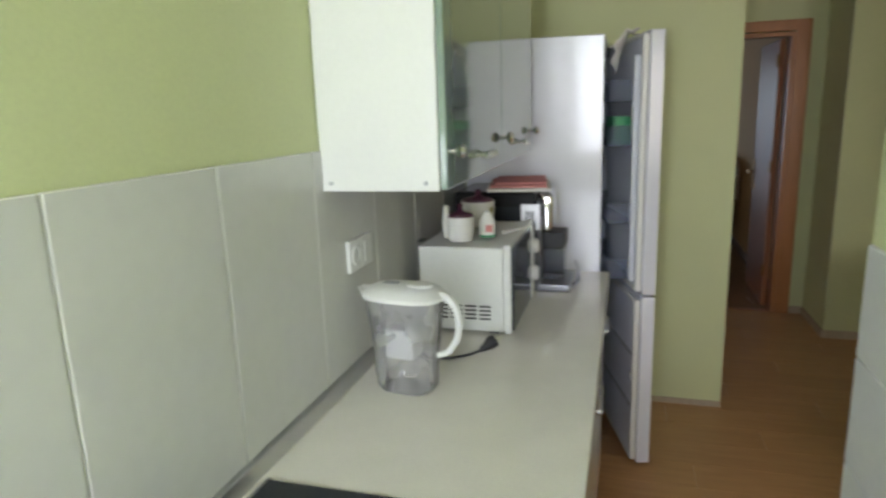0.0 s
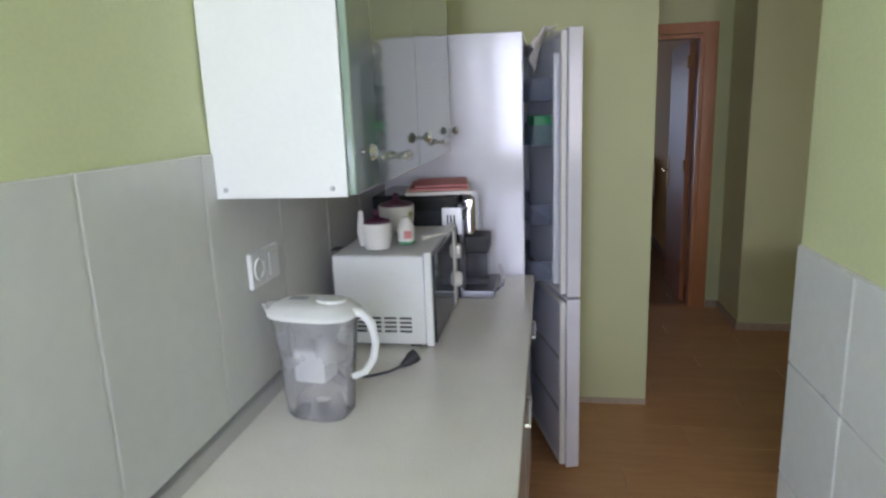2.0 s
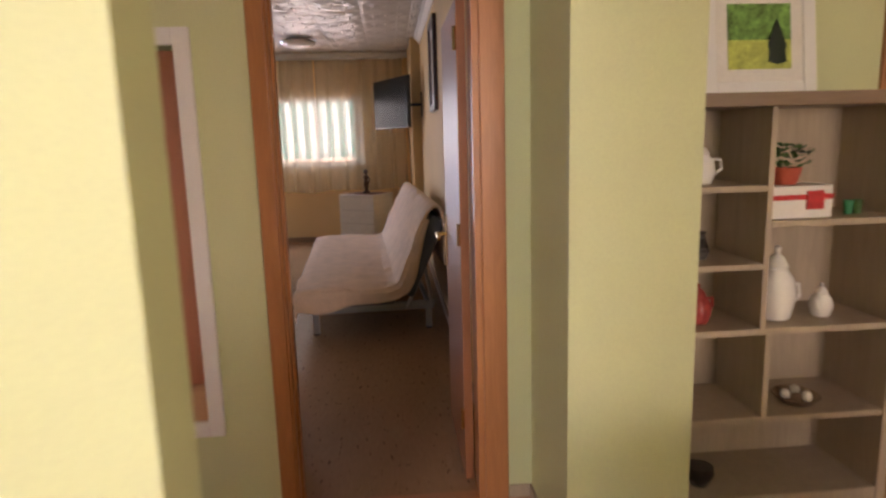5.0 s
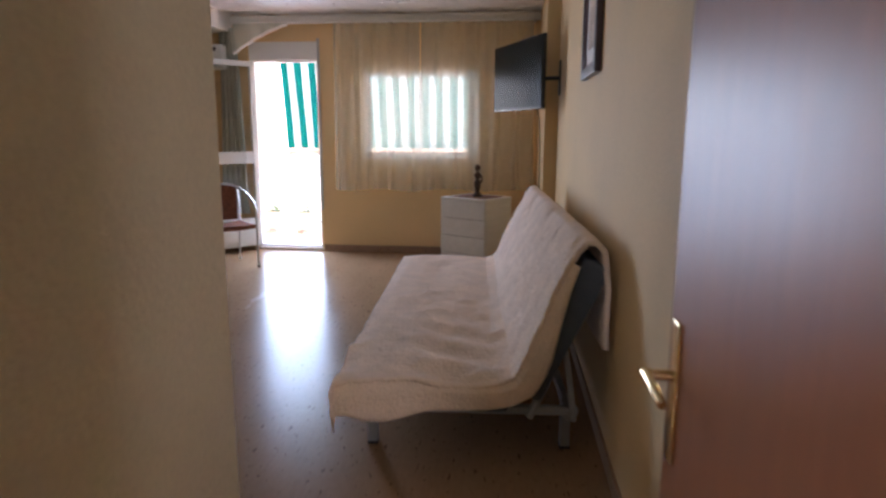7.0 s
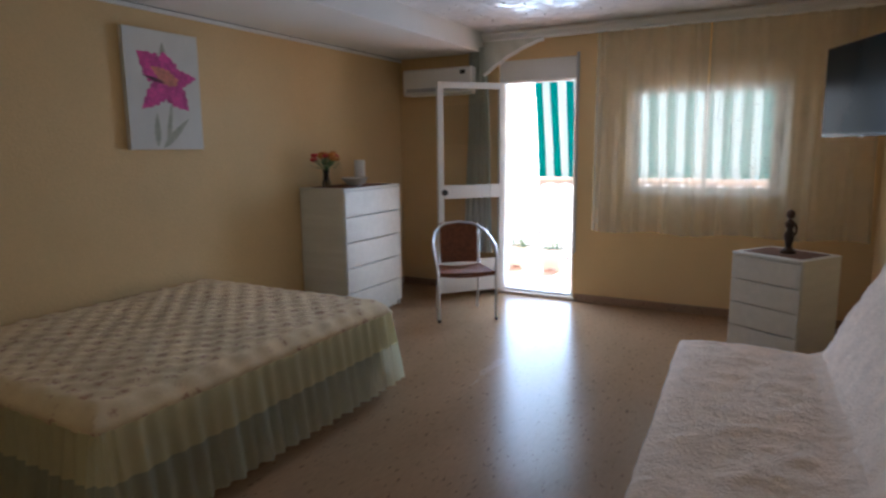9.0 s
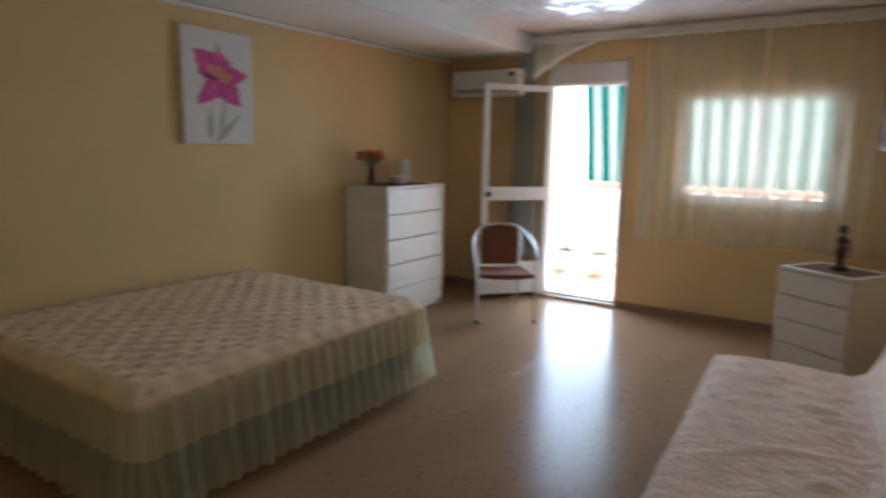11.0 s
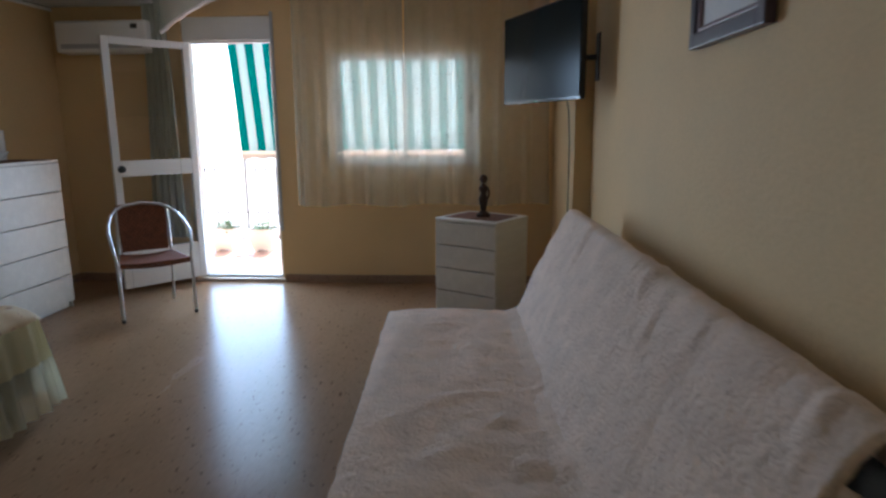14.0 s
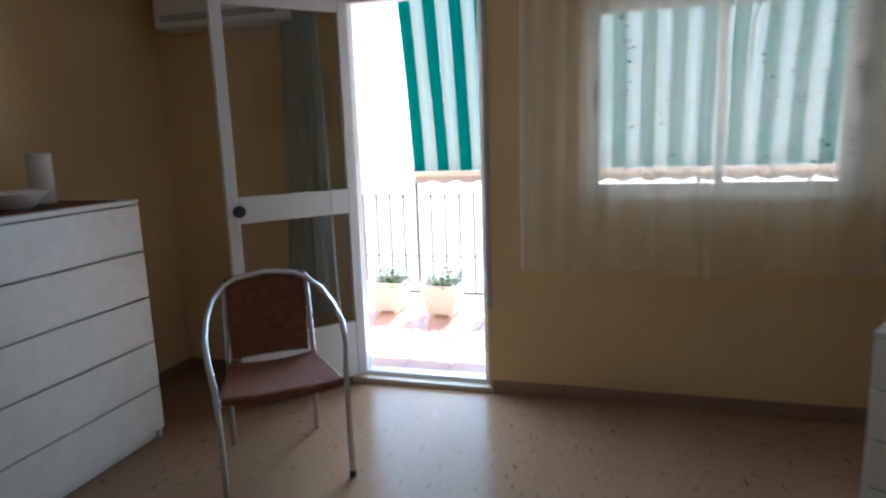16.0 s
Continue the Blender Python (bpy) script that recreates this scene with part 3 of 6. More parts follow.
part("casing_side", box(-0.638, -0.622, 4.205, 4.25, 0, 2.12, 0.003), ENTRY_DOOR, door_3)
part("casing_head", box(-0.638, -0.622, 3.33, 4.205, 2.05, 2.12, 0.003), ENTRY_DOOR, door_3)
part("threshold", box(-0.76, -0.62, 3.36, 4.19, -0.01, 0.012, 0.003), STAIR_STONE, door_3)
leaf_3 = part("door_leaf", box(0.0, 0.70, -0.04, 0.0, 0.012, 2.018, 0.003), ENTRY_DOOR, door_3)
leaf_3.matrix_basis = pose(-0.618, 3.345, 0, 0, 0, -9)
for z in (0.55, 1.15, 1.72):
    part("hinge", box(-0.012, 0.012, 0.0, 0.014, z, z + 0.16, 0.004), BRASS, leaf_3, "polished brass hinge")


def sash(parent, name, x0, x1, y, z0, z1, w=0.045, d=0.035):
    s = part(name, bm_frame(x0, x1, y, z0, z1, w, d), WHITE_PLASTIC, parent)
    g = part("pane", box(x0 + w, x1 - w, y + d / 2 - 0.002, y + d / 2 + 0.002, z0 + w, z1 - w), GLASS, s)
    g.visible_shadow = False
    return s


def bm_frame(x0, x1, y, z0, z1, w, d):
    bm = bm_new()
    add_box(bm, x0, x0 + w, y, y + d, z0, z1, 0.003, 1)
    add_box(bm, x1 - w, x1, y, y + d, z0, z1, 0.003, 1)
    add_box(bm, x0 + w, x1 - w, y, y + d, z0, z0 + w, 0.003, 1)
    add_box(bm, x0 + w, x1 - w, y, y + d, z1 - w, z1, 0.003, 1)
    return bm


window_1 = tagged(new("window_1"), "white aluminium sliding window with two panes", "window", kind="structure")
part("window_frame", bm_frame(-0.885, 0.455, 11.93, 1.12, 2.11, 0.03, 0.10), WHITE_PLASTIC, window_1)
sash(window_1, "sash", -0.855, -0.215, 11.95, 1.15, 2.08, 0.036)
sash_r = sash(window_1, "sash", -0.25, 0.425, 11.99, 1.15, 2.08, 0.036)
part("wide_stile", box(0.307, 0.388, 11.988, 12.02, 1.187, 2.043, 0.003), WHITE_PLASTIC, sash_r)
part("window_sill", box(-0.91, 0.48, 11.88, 11.93, 1.095, 1.122, 0.005), STAIR_STONE, window_1)
for xx, ww, za, zb, yy in ((-0.838, 0.009, 1.56, 1.72, 11.938), (0.375, 0.019, 1.575, 1.655, 11.976), (0.375, 0.019, 1.667, 1.745, 11.976)):
    part("latch", box(xx - ww, xx + ww, yy, yy + 0.012, za, zb, 0.004), BLACK_MATT, window_1, "dark recessed latch")
part("pull_cord", tube([(-0.01, 11.875, 2.20), (-0.045, 11.875, 2.09), (-0.10, 11.875, 2.01), (-0.122, 11.875, 1.93), (-0.125, 11.875, 1.70)], 0.004, 6), BLACK_MATT, window_1, "dark pull cord", smooth=True)

window_2 = tagged(new("window_2"), "kitchen window with white frame", "window", kind="structure")
part("window_frame", bm_frame(-0.5, 0.34, -1.70, 1.05, 2.3, 0.05, 0.06), WHITE_PLASTIC, window_2)
# Out-of-view frame added around the dining fill lamp.
window_3 = tagged(new("window_3"), "unseen white frame added around the dining fill lamp", "window", kind="structure")
part("window_frame", bm_frame(2.25, 3.45, -1.70, 0.95, 2.2, 0.05, 0.06), WHITE_PLASTIC, window_3)

balcony_door = tagged(new("door_4"), "white aluminium balcony door standing open with two panes", "door", kind="structure")
bm = bm_new()
add_box(bm, -2.25, -2.205, 11.95, 12.03, 0.03, 2.44, 0.003, 1)
add_box(bm, -1.455, -1.42, 11.95, 12.03, 0.03, 2.44, 0.003, 1)
add_box(bm, -2.205, -1.455, 11.95, 12.03, 0.03, 0.055, 0.003, 1)
add_box(bm, -2.205, -1.455, 11.95, 12.03, 2.215, 2.245, 0.003, 1)
part("door_frame", bm, WHITE_PLASTIC, balcony_door)
part("shutter_box", box(-2.25, -1.42, 11.925, 11.95, 2.235, 2.455, 0.004), WHITE_PAINT, balcony_door, "pale shutter box panel")
part("door_sill", box(-2.28, -1.39, 11.885, 12.10, 0.0, 0.031, 0.006), STAIR_STONE, balcony_door, "pale stone door sill")
part("shutter_guide", box(-1.418, -1.395, 11.88, 11.898, 0.5, 2.47, 0.002), GREY_PLASTIC, balcony_door)
LW, LT = 0.75, 2.165
bm = bm_new()
for a in ((0, 0.062, 0, LT), (LW - 0.062, LW, 0, LT), (0.062, LW - 0.062, LT - 0.062, LT), (0.062, LW - 0.062, 0.99, 1.13), (0.062, LW - 0.062, 0, 0.34)):
    add_box(bm, a[0], a[1], 0, 0.042, a[2], a[3], 0.004, 1)
leaf_b = part("door_leaf", bm, WHITE_PLASTIC, balcony_door)
leaf_b.matrix_basis = pose(-2.215, 11.94, 0.055, 0, 0, 180 + 49.5)
for z0, z1 in ((0.345, 0.985), (1.135, LT - 0.066)):
    g = part("pane", box(0.064, LW - 0.064, 0.018, 0.023, z0, z1), GLASS, leaf_b)
    g.visible_shadow = False
bm = bm_new()
for s in (-1, 1):
    add_tube(bm, [(0.70, 0.021, 1.06), (0.70, 0.021 + s * 0.045, 1.06)], 0.012, 10)
    add_tube(bm, [(0.70, 0.021 + s * 0.045, 1.06), (0.70, 0.021 + s * 0.060, 1.06), (0.70, 0.021 + s * 0.085, 1.06), (0.70, 0.021 + s * 0.09, 1.06)], [0.016, 0.032, 0.030, 0.01], 16)
part("door_knob", bm, BLACK_MATT, leaf_b, "round dark knob", smooth=True)

# ---- kitchen ----
worktop = tagged(part("kitchen_worktop", box(KX + 0.004, -0.02, -1.55, 2.30, 0.87, 0.91, 0.004), WORKTOP), "pale cream polished stone worktop along the wall", "worktop")
part("upstand", box(KX + 0.003, KX + 0.02, -1.55, 2.30, 0.9105, 0.95, 0.003), ALU, worktop, "aluminium upstand strip")
for k in range(6):
    y0 = -1.54 + k * 0.64
    unit = thing("base_cabinet", (KX - 0.05) / 2, y0 + 0.32, 0, 0, "white gloss kitchen base cabinet under the worktop", "cabinet", "kitchen base cabinets")
    part("body", box(-0.28, 0.285, -0.316, 0.316, 0.10, 0.866), WHITE_PLASTIC, unit)
    part("plinth", box(-0.28, 0.23, -0.316, 0.316, 0.0, 0.098), ALU, unit)
    dr = part("door", box(0.287, 0.306, -0.314, 0.314, 0.105, 0.855, 0.003), GLOSS_WHITE, unit)
    part("handle", tube([(0.307, -0.08, 0.79), (0.33, -0.08, 0.79), (0.33, 0.08, 0.79), (0.307, 0.08, 0.79)], 0.006, 8), CHROME, dr, smooth=True)
hob = tagged(part("ceramic_hob", box(-0.60, -0.09, 0.02, 0.60, 0.9105, 0.918, 0.003), DARK_GLASS), "black glass ceramic hob set in the worktop", "hob")
part("trim", box(-0.606, -0.600, 0.014, 0.606, 0.9105, 0.917), ALU, hob)

UC0, UC1, UCZ, UCT = 0.975, 2.24, 1.415, 2.14
ucab_w = (UC1 - UC0) / 2
for k in range(2):
    y0 = UC0 + k * ucab_w
    unit = thing("wall_cabinet", KX, y0, UCZ, 0, "white wall cabinet with glossy grey-green doors and chrome knobs", "cabinet", "kitchen wall cabinets")
    part("body", box(0.004, 0.285, 0.001, ucab_w - 0.001, 0.0, UCT - UCZ, 0.002), WHITE_PLASTIC, unit)
    d = part("door", box(0.287, 0.304, 0.002, ucab_w - 0.002, 0.004, UCT - UCZ - 0.002, 0.003), CAB_DOOR, unit)
    knob = [(0.006, 0), (0.006, 0.012), (0.014, 0.017), (0.017, 0.026), (0.012, 0.034), (0, 0.036)]
    for yk in (0.035,) if k == 0 else (0.02, ucab_w - 0.03):
        part("knob", lathe(knob, sides=16), CHROME, d, "round chrome knob", smooth=True).matrix_basis = pose(0.304, yk, 0.085, 0, 90, 0)
    bm = bm_new()
    for q in (-1, 0, 1):
        add_lathe(bm, [(0, -0.012), (0.009, -0.008), (0.012, 0), (0.009, 0.008), (0, 0.012)], (q * 0.032, 0, 0.024), 12)
        add_tube(bm, [(q * 0.032, 0, 0.0), (q * 0.032, 0, 0.014)], 0.005, 8)
    add_tube(bm, [(-0.05, 0, 0.024), (0.05, 0, 0.024)], 0.005, 8)
    part("bar_handle", bm, CHROME, d, "beaded chrome bar handle", smooth=True).matrix_basis = pose(0.304, 0.36, 0.055, 0, 90, 0) @ pose(0, 0, 0, 0, 0, 90)
    if k == 0:
        for yy in (0.03, 0.255):
            part("screw_cap", lathe([(0.005, 0), (0.005, 0.002), (0, 0.003)], sides=10), GREY_PLASTIC, unit).matrix_basis = pose(yy, 0.0, 0.018, 90, 0, 0)


def fridge():
    t = thing("fridge_freezer", -0.32, 2.61, 0, 0, "tall white fridge-freezer with both doors standing ajar", "fridge")
    X0, X1, Y0, Y1, H = -0.31, 0.26, -0.295, 0.295, 1.86
    bm = bm_new()
    add_box(bm, X0, X1, Y0, Y0 + 0.04, 0.02, H, 0.004, 1)
    add_box(bm, X0, X1, Y1 - 0.04, Y1, 0.02, H, 0.004, 1)
    add_box(bm, X0, X1, Y0 + 0.04, Y1 - 0.04, H - 0.05, H, 0.003, 1)
    add_box(bm, X0, X0 + 0.04, Y0 + 0.04, Y1 - 0.04, 0.02, H - 0.05)
    add_box(bm, X0 + 0.04, X1, Y0 + 0.04, Y1 - 0.04, 0.02, 0.08)
    add_box(bm, X0 + 0.04, X1, Y0 + 0.04, Y1 - 0.04, 0.77, 0.83)
    part("body", bm, ENAMEL, t)
    for z in (1.08, 1.32, 1.56):
        part("shelf", box(X0 + 0.05, X1 - 0.06, Y0 + 0.045, Y1 - 0.045, z, z + 0.008), GLASS, t)
    for z in (0.10, 0.33, 0.55):
        part("freezer_drawer", box(X0 + 0.05, X1 - 0.03, Y0 + 0.05, Y1 - 0.05, z, z + 0.19, 0.006), LINER, t)
    for name, z0, z1 in (("door_top", 0.805, 1.868), ("door_bottom", 0.03, 0.795)):
        d = part(name, box(0.0, 0.058, -0.595, 0.0, z0, z1, 0.006), ENAMEL, t)
        d.matrix_basis = pose(0.268, 0.293, 0, 0, 0, 16.0)
        part("door_liner", box(-0.018, -0.001, -0.575, -0.02, z0 + 0.02, z1 - 0.02, 0.006), LINER, d)
        bm = bm_new()
        for y0, y1, a, b in ((-0.585, -0.565, z0 + 0.012, z1 - 0.012), (-0.03, -0.01, z0 + 0.012, z1 - 0.012), (-0.565, -0.03, z0 + 0.012, z0 + 0.03), (-0.565, -0.03, z1 - 0.03, z1 - 0.012)):
            add_box(bm, -0.026, -0.0015, y0, y1, a, b, 0.004, 1)
        part("gasket", bm, WHITE_PLASTIC, d)
        if name == "door_top":
            part("liner_rib", box(-0.046, -0.018, -0.555, -0.525, z0 + 0.05, z1 - 0.09, 0.008), LINER, d)
            part("liner_rib", box(-0.046, -0.018, -0.065, -0.035, z0 + 0.05, z1 - 0.09, 0.008), LINER, d)
            for z in (0.86, 1.10, 1.42, 1.60):
                bm = bm_new()
                add_box(bm, -0.125, -0.020, -0.522, -0.068, z, z + 0.006)
                add_box(bm, -0.125, -0.120, -0.522, -0.068, z + 0.006, z + 0.085)
                add_box(bm, -0.120, -0.020, -0.522, -0.517, z + 0.006, z + 0.085)
                add_box(bm, -0.120, -0.020, -0.073, -0.068, z + 0.006, z + 0.085)
                part("door_bin", bm, BIN_PLASTIC, d, "smoky clear plastic door bin")
            part("label_sticker", box(-0.0495, -0.0465, -0.552, -0.530, 1.52, 1.58), GREY_PLASTIC, d)
        else:
            for z in (0.28, 0.52):
                part("liner_groove", box(-0.022, -0.0175, -0.56, -0.04, z, z + 0.012), GREY_PLASTIC, d)
            part("latch", box(-0.034, -0.026, -0.578, -0.568, 0.42, 0.46, 0.003), GREY_PLASTIC, d)
    return t


fridge()
box_green = tagged(part("green_carton_box", box(-0.038, 0.038, -0.06, 0.06, 0.0, 0.115, 0.004), GREEN_BOX), "green printed carton standing in a fridge door bin", "carton")
box_green.matrix_world = pose(0.0, 2.465, 1.427, 0, 0, 16)
cloth = tagged(part("white_cloth", sheet(lambda u, v: (-0.03 + 0.09 * u + 0.01 * math.sin(9 * v), 2.36 + 0.16 * v, 1.872 - 0.16 * max(0, 0.55 - u) ** 1.2 * 2 * (0.4 + v * 0.6) + 0.006 * math.sin(14 * u + 5 * v)), 16, 16), PAPER, smooth=True, thick=0.004), "pale cloth draped over the fridge door edge", "cloth")


def microwave():
    t = thing("microwave_oven", -0.445, 1.70, 0.913, 0, "white microwave oven with dark glass door on the worktop", "microwave")
    part("body", box(-0.13, 0.135, -0.235, 0.235, 0.008, 0.27, 0.006), WHITE_PLASTIC, t)
    part("front_frame", box(0.136, 0.158, -0.236, 0.236, 0.004, 0.279, 0.005), WHITE_PLASTIC, t)
    d = part("door", box(0.1585, 0.166, -0.228, 0.135, 0.012, 0.27, 0.003), DARK_GLASS, t)
    part("handle_strip", box(0.1585, 0.170, 0.136, 0.15, 0.012, 0.27, 0.003), WHITE_PLASTIC, t)
    part("control_panel", box(0.1585, 0.166, 0.152, 0.23, 0.012, 0.27, 0.003), GREY_PLASTIC, t)
    for z in (0.09, 0.19):
        part("dial", lathe([(0.026, 0), (0.026, 0.012), (0.021, 0.018), (0, 0.018)], sides=20), WHITE_PLASTIC, t, "white dial", smooth=True).matrix_basis = pose(0.166, 0.19, z, 0, 90, 0)
    for c in range(4):
        for r in range(4):
            part("vent_slot", box(-0.075 + c * 0.045, -0.040 + c * 0.045, -0.2362, -0.2345, 0.045 + r * 0.013, 0.051 + r * 0.013), BLACK_MATT, t)
    for c in range(6):
        part("vent_slot", box(-0.145 + (c % 2) * 0.014, -0.135 + (c % 2) * 0.014, -0.20 + (c // 2) * 0.02, -0.187 + (c // 2) * 0.02, 0.2765, 0.2785), BLACK_MATT, t)
    for x in (-0.13, 0.1):
        for y in (-0.2, 0.2):
            part("foot", box(x - 0.015, x + 0.015, y - 0.015, y + 0.015, -0.003, 0.008), BLACK_MATT, t)


microwave()


def coffee_machine():
    t = thing("coffee_machine", -0.38, 2.12, 0.911, 0, "black and chrome espresso machine with glass milk tank", "coffee machine")
    part("body", box(-0.21, 0.10, -0.155, 0.155, 0.0, 0.375, 0.012), BLACK, t)
    part("side_panel", box(-0.05, 0.10, -0.1575, -0.1555, 0.06, 0.32), DARK_GLASS, t)
    part("front_trim", box(0.1005, 0.116, -0.157, -0.10, 0.0, 0.34, 0.003), DARK_STEEL, t)
    part("badge_panel", box(0.045, 0.115, -0.160, -0.1578, 0.235, 0.33, 0.002), ALU, t)
    for k in range(3):
        part("vent_slot", box(0.062 + k * 0.012, 0.068 + k * 0.012, -0.1615, -0.1602, 0.255, 0.305), BLACK_MATT, t)
    bm = bm_new()
    add_box(bm, 0.10, 0.155, -0.10, 0.06, 0.215, 0.365, 0.02, 3)
    part("brew_head", bm, CHROME, t, "rounded chrome brewing head", smooth=True)
    for k in range(6):
        part("button", lathe([(0.007, 0), (0.007, 0.004), (0, 0.006)], sides=10), BLACK_MATT, t).matrix_basis = pose(0.117, -0.145 + 0.018 * (k % 2), 0.335 - 0.022 * (k // 2), 0, 90, 0)
    part("tank", box(0.105, 0.195, -0.085, 0.035, 0.03, 0.15, 0.006), SMOKED, t, "clear ribbed tank")
    part("tank_lid", box(0.10, 0.20, -0.09, 0.04, 0.151, 0.212, 0.008), BLACK_MATT, t)
    bm = bm_new()
    add_box(bm, 0.0, 0.225, -0.155, 0.10, -0.001, 0.026, 0.006)
    part("drip_tray", bm, DARK_STEEL, t)
    part("tray_lip", tube([(0.228, -0.15, 0.012), (0.245, -0.06, 0.022), (0.24, 0.06, 0.04), (0.225, 0.11, 0.055)], 0.009, 8), CHROME, t, smooth=True)


coffee_machine()
mag = thing("magazine_stack", -0.36, 2.10, 1.2875, 8, "pink and white magazines lying on the coffee machine", "magazines")
part("magazine", box(-0.12, 0.115, -0.15, 0.14, 0, 0.012, 0.002), PAPER, mag)
m2 = part("magazine", box(-0.11, 0.10, -0.13, 0.14, 0.0125, 0.022, 0.002), PINK_PAPER, mag, "pink magazine")
part("magazine", box(-0.09, 0.10, -0.10, 0.14, 0.0225, 0.030, 0.002), PINK_PAPER, mag, "pink magazine")


def pot(x, y, r, h, spoon):
    t = thing("ceramic_pot", x, y, 1.1925, 20, "white ceramic pot with a dark purple lid", "pot", "ceramic pots on the microwave")
    part("bowl", lathe([(0, 0), (r * 0.82, 0), (r * 0.9, 0.01), (r, h * 0.5), (r * 1.02, h), (r * 0.95, h), (r * 0.92, h * 0.6), (0, h * 0.55)]), PORCELAIN, t, smooth=True)
    part("lid", lathe([(r * 0.93, h - 0.006), (r * 0.9, h + 0.006), (r * 0.3, h + 0.014), (r * 0.14, h + 0.02), (r * 0.2, h + 0.035), (0, h + 0.042)]), PURPLE, t, "dark purple lid with knob", smooth=True)
    if not spoon:
        for a, dz in ((62, 0.0), (74, 0.014), (70, -0.016)):
            part("painted_flower", lathe([(0, 0), (0.011, 0.0006), (0.012, 0.0014), (0, 0.002)], sides=9), OLIVE, t).matrix_basis = pose(r * 0.985 * math.sin(radians(a - 30)), -r * 0.985 * math.cos(radians(a - 30)), h * 0.5 + dz, 90, 0, a - 30)
    else:
        part("spoon_rest", tube([(-r, 0, 0.01), (-r * 1.05, 0, h * 0.7), (-r * 1.0, 0, h + 0.035)], [0.008, 0.012, 0.007], 8), PORCELAIN, t, smooth=True)


pot(-0.455, 1.53, 0.043, 0.075, True)
pot(-0.46, 1.80, 0.058, 0.085, False)
jar = thing("spice_jar", -0.385, 1.60, 1.1925, 0, "small glass jar with label and green base ring", "jar")
part("body", lathe([(0, 0.006), (0.025, 0.006), (0.026, 0.045), (0.022, 0.058), (0.014, 0.07), (0.012, 0.078), (0, 0.078)]), PORCELAIN, jar, smooth=True)
part("base_ring", lathe([(0, 0), (0.027, 0), (0.027, 0.007), (0, 0.007)]), GREEN_BOX, jar, "green ring")
part("label", box(0.0, 0.022, -0.028, -0.0235, 0.018, 0.04), PINK_PAPER, jar)
sp = tagged(part("white_spoon", tube([(0, 0, 0), (0.02, 0.04, 0.003), (0.035, 0.085, 0.003)], [0.007, 0.003, 0.0035], 8), PORCELAIN, smooth=True), "white plastic spoon lying on the microwave", "spoon")
sp.matrix_world = pose(-0.34, 1.63, 1.2, 0, 0, -20)


def jug():
    t = thing("water_filter_jug", -0.478, 1.06, 0.911, -8, "clear plastic water filter jug with white lid and handle", "jug")
    rows = ((0.0, 0.068, 0.048), (0.012, 0.076, 0.053), (0.10, 0.082, 0.057), (0.19, 0.092, 0.062), (0.235, 0.098, 0.064))

    def loop(rows, name, mat, label="", close=False):
        bm = bm_new()
        n = 28
        rings = [[bm.verts.new((a * math.copysign(abs(math.cos(q)) ** 0.7, math.cos(q)), b * math.copysign(abs(math.sin(q)) ** 0.7, math.sin(q)), z)) for q in (2 * math.pi * k / n for k in range(n))] for z, a, b in rows]
        for r0, r1 in zip(rings, rings[1:]):
            for k in range(n):
                bm.faces.new((r0[k], r0[(k + 1) % n], r1[(k + 1) % n], r1[k]))
        bm.faces.new(rings[0][::-1])
        if close:
            bm.faces.new(rings[-1])
        return part(name, bm, mat, t, label, smooth=True)

    body = loop(rows, "body", JUG_GLASS, "clear plastic jug")
    loop(((0.165, 0.066, 0.045), (0.172, 0.072, 0.048), (0.232, 0.088, 0.057)), "filter_hopper", HOPPER, "clear inner hopper")
    part("filter_cartridge", box(-0.045, 0.033, -0.034, 0.034, 0.082, 0.160, 0.012), WHITE_PLASTIC, t, "white filter cartridge", smooth=True)
    lid = loop(((0.236, 0.104, 0.068), (0.246, 0.106, 0.069), (0.262, 0.085, 0.055), (0.268, 0.05, 0.035)), "lid", WHITE_PLASTIC, "white lid with flap", True)
    part("lid_flap", lathe([(0, 0), (0.032, 0), (0.030, 0.006), (0, 0.008)], (0.045, 0, 0.2665), 20, (1.1, 0.85)), WHITE_PLASTIC, lid, smooth=True)
    part("memo_dial", box(-0.055, -0.015, -0.012, 0.012, 0.267, 0.2705, 0.002), GREY_PLASTIC, lid)
    part("spout", sheet(lambda u, v: (-0.09 - 0.034 * u, (v - 0.5) * 0.09 * (1 - 0.8 * u), 0.243 + 0.012 * u - 0.006 * math.cos((v - 0.5) * 3)), 8, 8), WHITE_PLASTIC, t, smooth=True, thick=0.005)
    part("handle", tube([(0.085, 0, 0.246), (0.115, 0, 0.244), (0.136, 0, 0.222), (0.144, 0, 0.18), (0.136, 0, 0.14), (0.114, 0, 0.108), (0.086, 0, 0.095)], [0.010, 0.011, 0.010, 0.009, 0.0085, 0.008, 0.008], 12), WHITE_PLASTIC, t, "white curved handle", smooth=True)


jug()
plug = thing("power_plug", -0.345, 1.30, 0.911, 0, "black power plug with its cable on the worktop", "plug")
part("plug_body", tube([(0, 0, 0.016), (0.01, 0.01, 0.02), (0.024, 0.022, 0.03), (0.034, 0.03, 0.036)], [0.007, 0.012, 0.0185, 0.0185], 14), BLACK_MATT, plug, smooth=True)
for s in (-1, 1):
    part("pin", tube([(0.033 - s * 0.006, 0.03 + s * 0.006, 0.037), (0.047 - s * 0.006, 0.042 + s * 0.006, 0.046)], 0.0024, 8), CHROME, plug)
